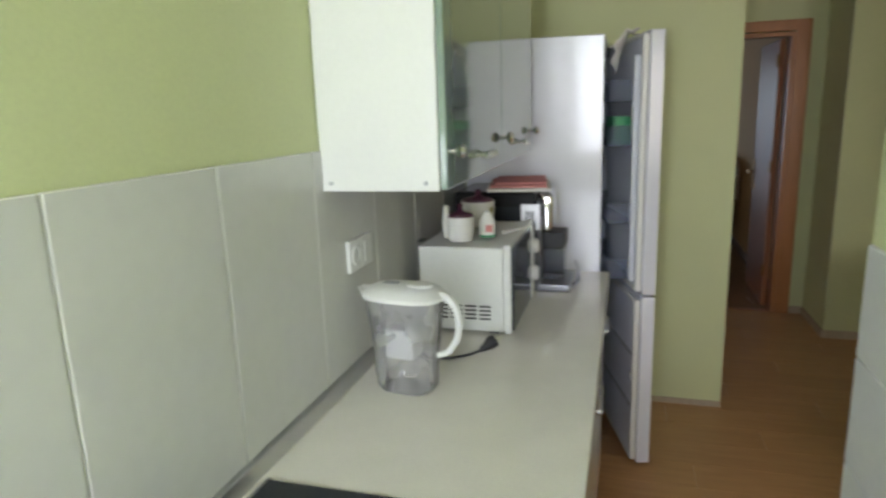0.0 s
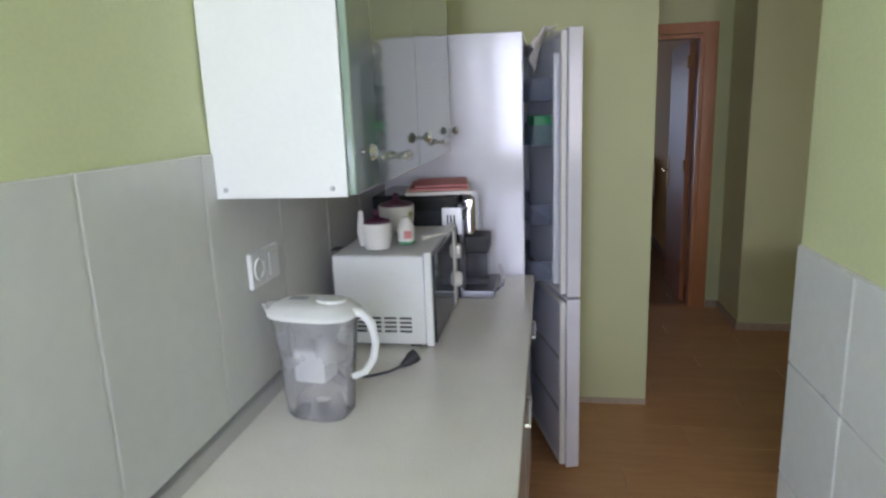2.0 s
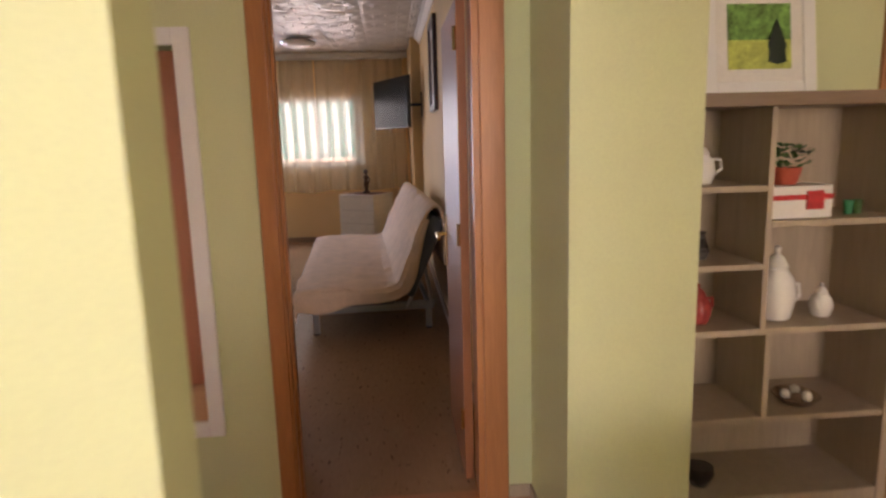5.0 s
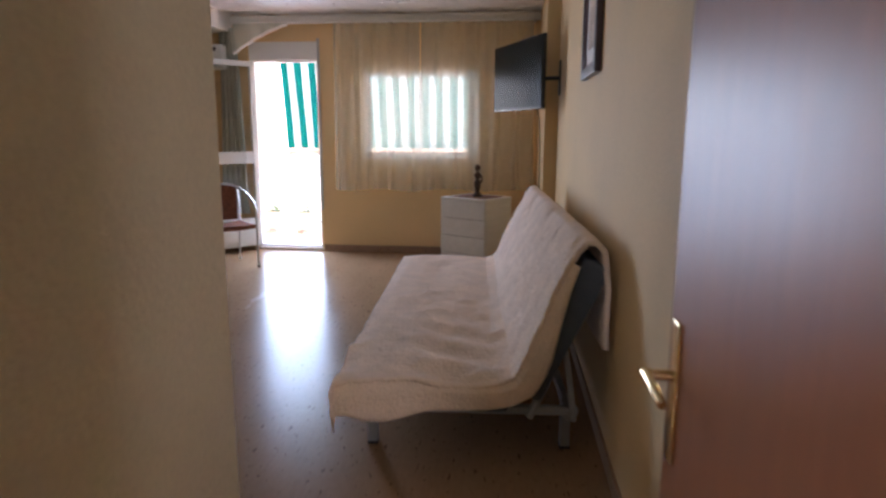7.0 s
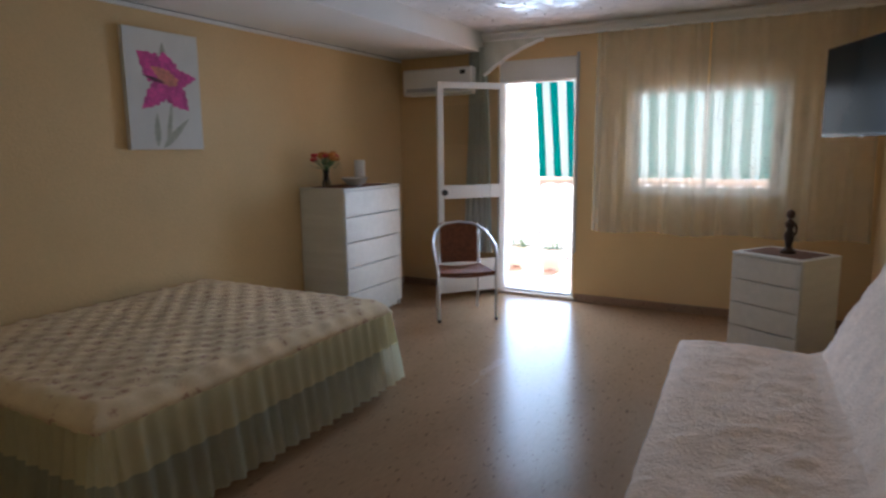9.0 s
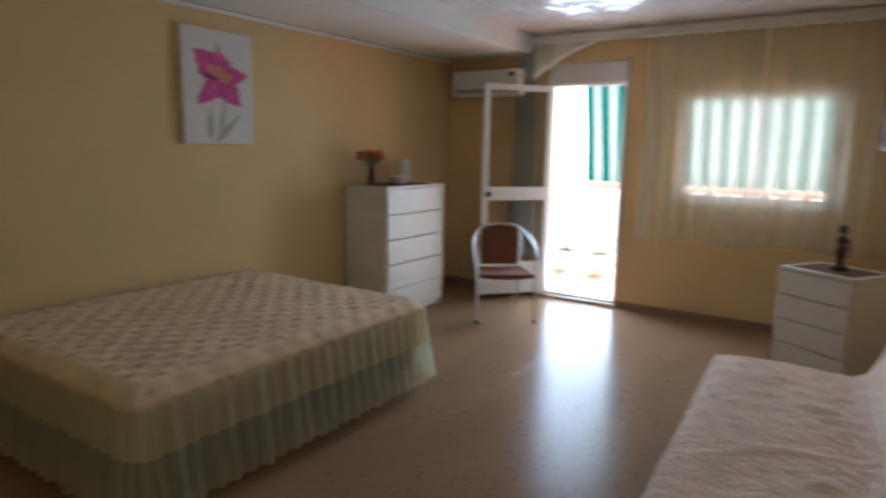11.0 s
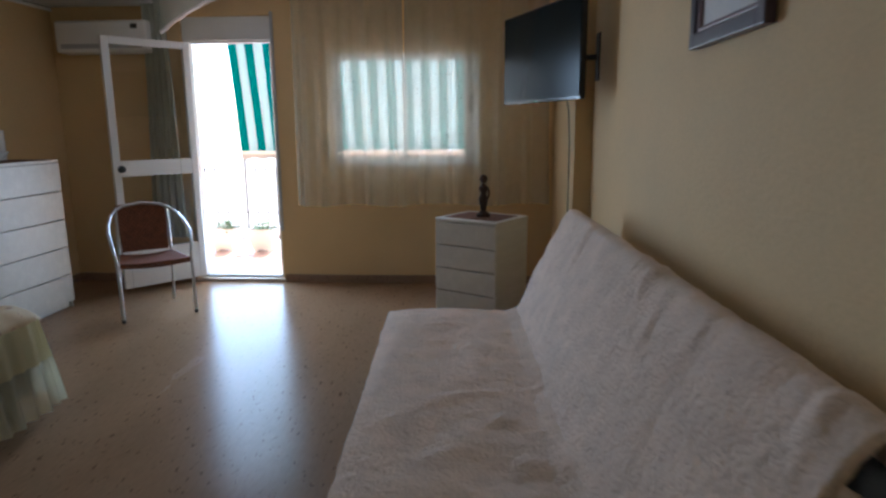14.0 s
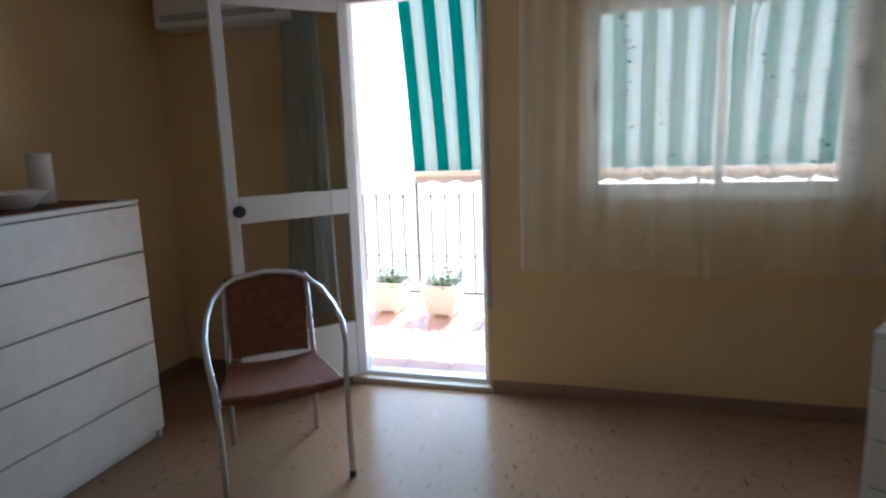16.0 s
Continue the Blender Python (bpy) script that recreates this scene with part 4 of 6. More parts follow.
part("cable", tube([(0, 0, 0.014), (-0.03, -0.02, 0.006), (-0.08, -0.05, 0.004), (-0.14, -0.06, 0.004), (-0.20, 0.02, 0.004), (-0.245, 0.12, 0.004), (-0.258, 0.2, 0.004)], 0.0038, 8), BLACK_MATT, plug, smooth=True)

sock = thing("power_socket", KX + 0.008, 1.145, 1.235, 0, "white double power socket on the tiled wall", "socket")
for k in range(2):
    y = -0.037 + 0.074 * k
    fr = part("cover_plate", box(0, 0.011, y - 0.0365, y + 0.0365, -0.041, 0.041, 0.003), WHITE_PLASTIC, sock)
    if k == 0:
        part("socket_well", lathe([(0.026, 0), (0.026, 0.004), (0.021, 0.004), (0.019, 0.001), (0, 0.001)], sides=24), WHITE_PLASTIC, fr, smooth=True).matrix_basis = pose(0.011, y, 0, 0, 90, 0)
    else:
        part("rocker_switch", box(0.011, 0.015, y - 0.024, y + 0.024, -0.028, 0.028, 0.003), WHITE_PLASTIC, fr)

# ---- dining corner ----
def dining_chair(x, y, rz):
    t = thing("dining_chair", x, y, 0, rz, "cream leatherette high-back dining chair with dark legs at the table", "chair", "chairs round the dining table")

    def back(u, v):
        z = 0.30 + 0.76 * v
        return (-0.045 - 0.10 * max(0, v - 0.2) ** 1.2, (u - 0.5) * (0.45 - 0.02 * v), z)

    bm = bm_new()
    n = 14
    rings = []
    for k in range(n + 1):
        v = k / n
        cx, _, z = back(0.5, v)
        w, d, rd = 0.225 - 0.008 * v, 0.038 - 0.010 * v, 0.022
        z2 = z - (0.012 if k == n else 0)
        pts = []
        for sx, sy in ((1, 1), (-1, 1), (-1, -1), (1, -1)):
            for q in range(4):
                a = math.atan2(sy, sx) + (q - 1.5) * math.pi / 6
                pts.append((cx + sx * (d - rd) + rd * math.cos(a), sy * (w - rd) + rd * math.sin(a), z))
        rings.append([bm.verts.new(p) for p in pts])
    for shrink, up in ((0.93, 0.014), (0.75, 0.022)):
        cx, _, z = back(0.5, 1)
        rings.append([bm.verts.new((cx + (v.co.x - cx) * shrink, v.co.y * (0.5 + shrink / 2), z + up)) for v in rings[n]])
    for a, b in zip(rings, rings[1:]):
        for k in range(16):
            bm.faces.new((a[k], a[(k + 1) % 16], b[(k + 1) % 16], b[k]))
    bm.faces.new(rings[0][::-1])
    bm.faces.new(rings[-1])
    part("backrest", bm, LEATHER, t, smooth=True)
    part("seat", box(-0.006, 0.40, -0.225, 0.225, 0.31, 0.475, 0.03, 4), LEATHER, t, smooth=True)
    for sx, sy, lean in ((-0.03, 0.19, -0.06), (-0.03, -0.19, -0.06), (0.36, 0.19, 0), (0.36, -0.19, 0)):
        bm = bm_new()
        for zz, w, off in ((0, 0.014, lean), (0.32, 0.02, 0)):
            for a, b in ((-1, -1), (1, -1), (1, 1), (-1, 1)):
                bm.verts.new((sx + off + a * w, sy + b * w, zz))
        bm.verts.ensure_lookup_table()
        v = bm.verts
        for f in ((3, 2, 1, 0), (4, 5, 6, 7), (0, 1, 5, 4), (1, 2, 6, 5), (2, 3, 7, 6), (3, 0, 4, 7)):
            bm.faces.new([v[i] for i in f])
        part("leg", bm, DARK_LEG, t)
    return t


chair_a = dining_chair(1.36, 2.68, 0)
copy_thing(chair_a, pose(1.37, 2.08, 0, 0, 0, 1))
table = thing("dining_table", 2.12, 2.30, 0, 0, "light wooden dining table with thick top", "table")
part("tabletop", box(-0.55, 0.45, -0.92, 0.92, 0.715, 0.75, 0.006), TABLE_WOOD, table)
for sx in (-0.48, 0.38):
    for sy in (-0.84, 0.84):
        part("leg", box(sx - 0.035, sx + 0.035, sy - 0.035, sy + 0.035, 0, 0.714, 0.004), TABLE_WOOD, table)
runner = tagged(part("table_runner", sheet(lambda u, v: (1.86 + 0.42 * u, 1.55 + 1.45 * v, 0.754 + 0.002 * math.sin(11 * u + 7 * v)), 12, 20), PAPER, smooth=True, thick=0.004), "white table runner lying on the dining table", "runner")
mat_g = tagged(part("green_place_mat", sheet(lambda u, v: (1.72 + 0.34 * u, 2.12 + 0.5 * v, 0.761 + 0.001 * math.sin(20 * u)), 8, 8), GREEN_CLOTH, thick=0.004), "green woven place mat on the table", "place mat")


def shelf_unit():
    t = thing("display_shelf", 2.20, 4.60, 0, 0, "bleached oak display shelf with brown top, half full of ornaments", "shelf")
    W, D, H = 0.40, 0.175, 1.56
    part("side_panel", box(-W, -W + 0.035, -D, D, 0, H, 0.003), PALE_WOOD, t)
    part("side_panel", box(W - 0.035, W, -D, D, 0, H, 0.003), PALE_WOOD, t)
    part("back_panel", box(-W + 0.035, W - 0.035, D - 0.012, D - 0.002, 0.10, H), PALE_WOOD, t)
    part("top", box(-W - 0.03, W + 0.03, -D - 0.02, D, H, H + 0.045, 0.004), BROWN_WOOD, t)
    part("bottom_shelf", box(-W + 0.036, W - 0.036, -D + 0.004, D - 0.012, 0.10, 0.16), PALE_WOOD, t)
    xm, xl = -0.115, -0.09
    for z in (0.445, 0.775):
        part("shelf_board", box(-W + 0.036, W - 0.036, -D + 0.006, D - 0.013, z, z + 0.022, 0.002), PALE_WOOD, t)
    for z in (1.01, 1.28):
        part("shelf_board", box(-W + 0.036, xm - 0.011, -D + 0.006, D - 0.013, z, z + 0.02, 0.002), PALE_WOOD, t)
    part("shelf_board", box(xm + 0.011, W - 0.036, -D + 0.006, D - 0.013, 1.155, 1.177, 0.002), PALE_WOOD, t)
    part("divider", box(xm - 0.01, xm + 0.01, -D + 0.006, D - 0.013, 0.798, H - 0.001, 0.002), PALE_WOOD, t)
    part("divider", box(xl - 0.01, xl + 0.01, -D + 0.006, D - 0.013, 0.468, 0.774, 0.002), PALE_WOOD, t)


shelf_unit()


def teapot(x, y, z, s, mat, label, rz=0, tall=1.0):
    t = thing("teapot", x, y, z, rz, label, "teapot")
    part("body", lathe([(0, 0), (0.035 * s, 0), (0.042 * s, 0.008 * s), (0.052 * s, 0.05 * s * tall), (0.045 * s, 0.085 * s * tall), (0.028 * s, 0.105 * s * tall), (0.03 * s, 0.112 * s * tall), (0, 0.112 * s * tall)]), mat, t, smooth=True)
    part("lid", lathe([(0.029 * s, 0.1125 * s * tall), (0.018 * s, 0.13 * s * tall), (0.006 * s, 0.138 * s * tall), (0.009 * s, 0.15 * s * tall), (0, 0.156 * s * tall)]), mat, t, smooth=True)
    part("spout", tube([(-0.045 * s, 0, 0.04 * s), (-0.07 * s, 0, 0.06 * s), (-0.082 * s, 0, 0.09 * s)], [0.012 * s, 0.009 * s, 0.006 * s], 10), mat, t, smooth=True)
    part("handle", tube([(0.04 * s, 0, 0.09 * s), (0.075 * s, 0, 0.088 * s), (0.08 * s, 0, 0.055 * s), (0.046 * s, 0, 0.03 * s)], 0.006 * s, 8), mat, t, smooth=True)


teapot(1.895, 4.55, 1.3015, 0.95, PORCELAIN, "white and red painted porcelain teapot on the shelf")
teapot(2.20, 4.55, 0.7985, 1.35, PORCELAIN, "tall white porcelain coffee pot on the shelf", 10, 1.3)
teapot(2.38, 4.55, 0.7985, 0.8, PORCELAIN, "small white porcelain sugar pot on the shelf", 40)
teapot(1.90, 4.54, 0.7985, 0.95, material("red_glaze", (0.38, 0.06, 0.05), 0.25, vary=0.2, scale=30, bump=0), "red glazed round pot on the shelf", 20)
gift = thing("gift_box", 2.21, 4.53, 1.1785, 4, "white gift box with red ribbon on the shelf", "gift box")
part("box_body", box(-0.125, 0.125, -0.065, 0.065, 0, 0.112, 0.003), PAPER, gift)
part("ribbon", box(-0.127, 0.127, -0.067, 0.067, 0.064, 0.082), RED, gift, "red ribbon")
part("bow", box(0.02, 0.085, -0.076, -0.0675, 0.03, 0.095, 0.004), RED, gift)


def potted(name, x, y, z, r, h, n, mat_pot, label, flowers=None):
    t = thing(name, x, y, z, 0, label, "plant")
    part("pot", lathe([(0, 0), (r * 0.7, 0), (r, h), (r * 0.9, h), (r * 0.85, h * 0.8), (0, h * 0.8)], sides=18), mat_pot, t, smooth=True)
    rnd = random.Random(len(name) + int(x * 100))
    bm, fl = bm_new(), bm_new()
    for k in range(n):
        a, d = rnd.random() * 6.28, rnd.random() ** 0.5 * r * 1.5
        c = Vector((d * math.cos(a), d * math.sin(a), h + rnd.random() * r * 1.4))
        way = Vector((math.cos(a), math.sin(a), rnd.uniform(-0.2, 0.9))).normalized() * r * rnd.uniform(0.35, 0.6)
        side = way.cross(Vector((0, 0, 1))).normalized() * r * 0.22
        vs = [bm.verts.new(p) for p in (c, c + way * 0.5 + side, c + way, c + way * 0.5 - side)]
        bm.faces.new(vs)
    part("foliage", bm, LEAF, t, "small green leaves")
    if flowers:
        for k in range(7):
            a, d = rnd.random() * 6.28, rnd.random() ** 0.5 * r * 1.2
            add_lathe(fl, [(0, -0.3 * r), (r * 0.22, -0.12 * r), (r * 0.28, 0.05 * r), (0, 0.12 * r)], (d * math.cos(a), d * math.sin(a), h + r * rnd.uniform(0.9, 1.6)), 7)
        part("blossom", fl, flowers, t, "blossoms", smooth=True)
    return t


potted("potted_plant", 2.20, 4.54, 1.2912, 0.055, 0.06, 130, material("red_pot", (0.50, 0.10, 0.06), 0.5), "small leafy plant in a red pot on the gift box")
for x, m in ((2.44, GREEN_BOX), (2.475, LEAF)):
    g = tagged(part("small_glass", lathe([(0, 0), (0.014, 0), (0.018, 0.05), (0.015, 0.05), (0.012, 0.005), (0, 0.005)], sides=14), m, smooth=True), "small green glass on the shelf", "glass", "glasses on the shelf")
    g.matrix_world = pose(x, 4.53, 1.1785)
v2 = tagged(part("green_vase", lathe([(0, 0), (0.022, 0), (0.034, 0.03), (0.02, 0.07), (0.016, 0.09), (0.02, 0.1), (0, 0.095)], sides=18), SMOKED, smooth=True), "green glass vase on the shelf", "vase")
v2.matrix_world = pose(1.905, 4.55, 1.0315)
bowl = tagged(part("ornament_dish", lathe([(0, 0), (0.05, 0), (0.085, 0.03), (0.08, 0.033), (0.045, 0.008), (0, 0.008)], sides=22), BROWN_WOOD, smooth=True), "brown dish of dried ornaments on the shelf", "dish")
bowl.matrix_world = pose(2.30, 4.54, 0.4685)
for k in range(6):
    o = tagged(part("dried_ornament", lathe([(0, -0.02), (0.016, -0.012), (0.021, 0), (0.014, 0.013), (0, 0.02)], sides=9), PAPER if k % 2 else BROWN_WOOD, smooth=True), "small dried ornament lying in the dish", "ornament", "ornaments in the dish")
    o.matrix_world = pose(2.30 + 0.04 * math.cos(k * 1.05), 4.54 + 0.04 * math.sin(k * 1.05), 0.501, 20 * k, 0, 40 * k)
gl = tagged(part("glass_bowl", lathe([(0, 0), (0.03, 0), (0.055, 0.05), (0.05, 0.075), (0.046, 0.075), (0.05, 0.05), (0, 0.006)], sides=22), SMOKED, smooth=True), "dark glass bowl on the lowest shelf", "bowl")
gl.matrix_world = pose(1.93, 4.53, 0.1625)

pic = thing("framed_picture", 2.135, 4.70, 1.6065, 0, "white framed landscape picture leaning on the wall atop the shelf", "picture")
pic.matrix_world = pose(2.165, 4.665, 1.6065, -8, 0, 0)
bm = bm_new()
for a in ((-0.215, -0.165, 0, 0.42), (0.165, 0.215, 0, 0.42), (-0.165, 0.165, 0, 0.05), (-0.165, 0.165, 0.37, 0.42)):
    add_box(bm, a[0], a[1], -0.012, 0.012, a[2], a[3], 0.004, 1)
part("frame", bm, WHITE_PLASTIC, pic)
part("mat_board", box(-0.165, 0.165, -0.004, 0.0, 0.05, 0.37), PAPER, pic)
part("meadow", box(-0.12, 0.12, -0.007, -0.0045, 0.095, 0.20), material("meadow_print", (0.45, 0.52, 0.12), 0.6, vary=0.3, scale=18), pic)
part("foliage_print", box(-0.12, 0.12, -0.007, -0.0045, 0.20, 0.33), material("foliage_print", (0.10, 0.22, 0.05), 0.6, vary=0.9, scale=22), pic)
part("dark_tree", lathe([(0, 0), (0.035, 0.01), (0.03, 0.05), (0.036, 0.07), (0.018, 0.12), (0, 0.17)], (0.065, -0.0105, 0.11), 12, (1, 0.12)), material("dark_tree_print", (0.015, 0.03, 0.015), 0.6), pic, smooth=True)

# ---- hall ----
mirror = thing("wall_mirror", -0.11, HALL_Y, 0, 0, "full-length wall mirror in a broad white frame", "mirror")
bm = bm_new()
MZ0, MZ1, MX = 0.36, 1.895, 0.235
for a in ((-MX, -MX + 0.06, MZ0, MZ1), (MX - 0.06, MX, MZ0, MZ1), (-MX + 0.06, MX - 0.06, MZ0, MZ0 + 0.06), (-MX + 0.06, MX - 0.06, MZ1 - 0.06, MZ1)):
    add_box(bm, a[0], a[1], -0.025, -0.001, a[2], a[3], 0.004, 1)
part("frame", bm, WHITE_PLASTIC, mirror)
part("mirror_glass", box(-MX + 0.058, MX - 0.058, -0.012, -0.008, MZ0 + 0.058, MZ1 - 0.058), MIRROR, mirror)

shoe = thing("shoe_cabinet", -0.50, 4.525, 0, 0, "cream flip-front shoe cabinet with dark grip slots", "cabinet")
part("body", box(-0.13, 0.115, -0.255, 0.255, 0.0, 0.86, 0.003), CREAM_FLIP, shoe)
for k in range(3):
    z0 = 0.06 + k * 0.262
    f = part("flap_front", box(0.117, 0.135, -0.253, 0.253, z0, z0 + 0.255, 0.003), CREAM_FLIP, shoe)
    part("grip_slot", box(0.1352, 0.137, -0.19, 0.19, z0 + 0.243, z0 + 0.253), BLACK_MATT, f)
part("top", box(-0.13, 0.14, -0.26, 0.26, 0.861, 0.88, 0.003), CREAM_FLIP, shoe)
gc = tagged(part("green_cabinet_mat", box(-0.125, 0.13, -0.25, 0.2, 0, 0.006, 0.002), GREEN_CLOTH), "green felt mat on the shoe cabinet", "mat")
gc.matrix_world = pose(-0.50, 4.525, 0.8805)
bt = tagged(part("small_bowl", lathe([(0, 0), (0.05, 0), (0.075, 0.03), (0.07, 0.03), (0.045, 0.006), (0, 0.006)], sides=20), PORCELAIN, smooth=True), "white bowl on the shoe cabinet", "bowl")
bt.matrix_world = pose(-0.49, 4.40, 0.887)
mt = tagged(part("door_mat", box(-0.30, 0.05, -0.3, 0.3, 0, 0.012, 0.004), material("dark_mat", (0.045, 0.025, 0.02), 0.95, vary=0.3, scale=60, bump=0.5)), "dark brown door mat on the landing outside", "door mat")
mt.matrix_world = pose(-0.80, 3.70, 0.0005)

# stairwell beyond the entrance
structure("stair_landing", box(-3.4, -0.762, 2.9, 4.7, -0.12, 0.0), STAIR_STONE, "beige stone stair landing", "landing")
wall_y("wall_stair_north", -3.4, -0.762, 4.7, 4.8, 0, 5.2, PLASTER, "white plaster wall of the stairwell")
wall_x("wall_stair_far", -3.5, -3.4, -1.0, 4.8, 0, 5.2, PLASTER, "white plaster wall of the stairwell")
# Opening added for the stairwell fill lamp.
wall_y("wall_stair_south", -3.4, -0.762, -1.1, -1.0, 0, 5.2, PLASTER, "white plaster wall of the stairwell with an opening added for the lamp", [(-3.0, -1.0, 1.2, 4.6)])
wall_x("wall_stair_near", -0.80, -0.762, -1.0, 3.30, 2.06, 5.2, PLASTER, "white plaster wall of the stairwell")
structure("wall_stair_side", box(-0.85, -0.80, -1.0, 3.30, 0, 2.6), PLASTER, "white plaster wall beside the stairs", "wall")
stairs = thing("staircase", -1.35, 3.0, 0, 0, "beige stone stairs rising beyond the entrance door", "stairs")
for k in range(11):
    part("step", box(-0.46, 0.49, -0.28 * (k + 1), -0.28 * k + 0.02, max(0, 0.17 * k - 0.12), 0.17 * (k + 1), 0.004), STAIR_STONE, stairs)
rail = thing("stair_railing", -1.80, 3.0, 0, 0, "dark iron stair railing with wooden handrail", "railing")
part("handrail", tube([(0, 0.25, 1.02), (0, 0, 1.10), (0, -3.0, 2.92)], 0.024, 8), CASING, rail, "brown wooden handrail", smooth=True)
part("bottom_rail", tube([(0, 0.2, 0.22), (0, 0.0, 0.32), (0, -3.0, 2.14)], 0.011, 6), RAIL_IRON, rail)
part("top_rail", tube([(0, 0.22, 0.92), (0, 0.0, 1.0), (0, -3.0, 2.82)], 0.011, 6), RAIL_IRON, rail)
for k in range(22):
    y = 0.1 - k * 0.14
    part("baluster", tube([(0, y, 0.30 - y * 0.607), (0, y, 1.0 - y * 0.607)], 0.007, 6), RAIL_IRON, rail)
part("newel_post", tube([(0, 0.24, 0.0), (0, 0.24, 1.04)], 0.016, 8), RAIL_IRON, rail)
bm = bm_new()
vs = [bm.verts.new((x, y, z + h)) for h in (-0.16, 0.0) for x, y, z in ((-3.38, 3.3, 3.84), (-1.96, 3.3, 3.84), (-1.96, 0.0, 2.19), (-3.38, 0.0, 2.19))]
for f in ((3, 2, 1, 0), (4, 5, 6, 7), (0, 1, 5, 4), (1, 2, 6, 5), (2, 3, 7, 6), (3, 0, 4, 7)):
    bm.faces.new([vs[i] for i in f])
structure("upper_stair_flight", bm, PLASTER, "white underside of the returning stair flight", "stairs")
rail2 = thing("upper_railing", -1.97, 3.0, 0, 0, "upper iron stair railing of the returning flight", "railing")
part("handrail", tube([(0, 0.3, 4.6), (0, -3.0, 2.95)], 0.022, 8), CASING, rail2, smooth=True)
part("bottom_rail", tube([(0, 0.3, 3.852), (0, -3.0, 2.202)], 0.011, 6), RAIL_IRON, rail2)
for k in range(22):
    y = 0.2 - k * 0.145
    part("baluster", tube([(0, y, 3.69 + y * 0.5), (0, y, 4.45 + y * 0.5)], 0.007, 6), RAIL_IRON, rail2)

# ---- bedroom ----
def sofa_bed():
    t = thing("sofa_bed", 0.115, 6.95, 0, 2.9, "grey sofa bed under a cream plush blanket by the wall", "sofa bed")
    L = 2.64
    prof = [(0.01, 0.285), (-0.03, 0.30), (-0.04, 0.345), (-0.025, 0.39), (0.04, 0.412), (0.14, 0.415), (0.30, 0.41), (0.48, 0.402), (0.645, 0.398), (0.715, 0.42), (0.755, 0.49), (0.82, 0.65), (0.89, 0.805), (0.962, 0.938), (0.998, 0.984), (1.036, 0.99), (1.066, 0.958), (1.076, 0.89), (1.08, 0.82), (1.084, 0.75), (1.088, 0.64), (1.092, 0.54)]
    cum = [0.0]
    for (a, b), (c, d) in zip(prof, prof[1:]):
        cum.append(cum[-1] + math.hypot(c - a, d - b))

    def along(s):
        s *= cum[-1]
        for k in range(len(prof) - 1):
            if s <= cum[k + 1] + 1e-9:
                f = (s - cum[k]) / (cum[k + 1] - cum[k])
                return tuple(prof[k][q] + f * (prof[k + 1][q] - prof[k][q]) for q in (0, 1))
        return prof[-1]

    def cover(u, v):
        x, z = along(u)
        lift = min(1, max(0, (x - 0.62) / 0.35)) * 0.05
        y = -0.02 + lift + v * (L + 0.04 - lift)
        n = noise.noise(Vector((x * 5, y * 3.2, z * 5))) * 0.010 + noise.noise(Vector((x * 13, y * 9, z * 13))) * 0.006 + noise.noise(Vector((x * 36, y * 34, z * 36))) * 0.0045
        n += 0.010 * max(0, noise.noise(Vector((x * 3 + 4 * y, y * 7 - 5 * x, 3.1)))) ** 2 * 3
        fold = 0.016 * math.exp(-((x - 0.45) / 0.18) ** 2) * math.sin(y * 21 + 9 * x) * math.exp(-((y - 0.35) / 0.6) ** 2)
        return (x - n * 0.6, y + n * 0.4, z + n + fold)

    part("blanket", sheet(cover, 150, 260), BLANKET, t, "cream plush blanket", smooth=True, thick=0.022)
    for end, name in ((-0.006, "blanket_end"), (L + 0.006, "blanket_end")):
        def flap(u, v, end=end):
            x, z = along(0.026 + u * 0.68)
            turn = min(1, max(0, (x - 0.42) / 0.34))
            turn = turn * turn * (3 - 2 * turn)
            d = (0.140 - 0.044 * turn) * (0.25 + 0.75 * min(1, (1 - u) / 0.28))
            nx, nz = 0.88 * turn, -1 + 0.55 * turn
            w = noise.noise(Vector((x * 6, v * 2, end))) * 0.012
            e = end + (min(1, max(0, (x - 0.62) / 0.35)) * 0.05 if end < 0 else 0)
            out = 0.022 * min(1, v * 4) - 0.012 * v
            return (x + nx * d * v + w * 0.3, e + w * min(1, v * 4) + (-out if end < 0 else out), z - 0.004 + nz * d * v * (1 + 0.25 * math.sin(x * 11)))
        part(name, sheet(flap, 60, 8), BLANKET, t, smooth=True, thick=0.016)
    part("seat_mattress", box(0.03, 0.70, 0.02, L - 0.02, 0.265, 0.368, 0.03, 3), MATTRESS, t, "dark grey mattress", smooth=True)
    bk = part("back_mattress", box(-0.062, 0.062, 0.04, L, -0.06, 0.575, 0.025, 3), MATTRESS, t, "dark grey mattress", smooth=True)
    bk.matrix_basis = pose(0.80, 0, 0.385, 0, 25.5, 0)
    bm = bm_new()
    add_box(bm, 0.05, 1.0, 0.10, 0.135, 0.225, 0.262, 0.005, 1)
    add_box(bm, 0.05, 1.0, L - 0.135, L - 0.10, 0.225, 0.262, 0.005, 1)
    add_box(bm, 0.05, 0.085, 0.135, L - 0.135, 0.225, 0.262, 0.005, 1)
    add_box(bm, 0.955, 0.99, 0.135, L - 0.135, 0.185, 0.222, 0.005, 1)
    part("seat_frame", bm, STEEL_PAINT, t, "grey tubular steel frame")
    for y in (0.26, L - 0.30):
        for x in (0.09, 0.97):
            lg = part("leg", box(x - 0.022, x + 0.022, y - 0.022, y + 0.022, 0.012, 0.224, 0.004), STEEL_PAINT, t)
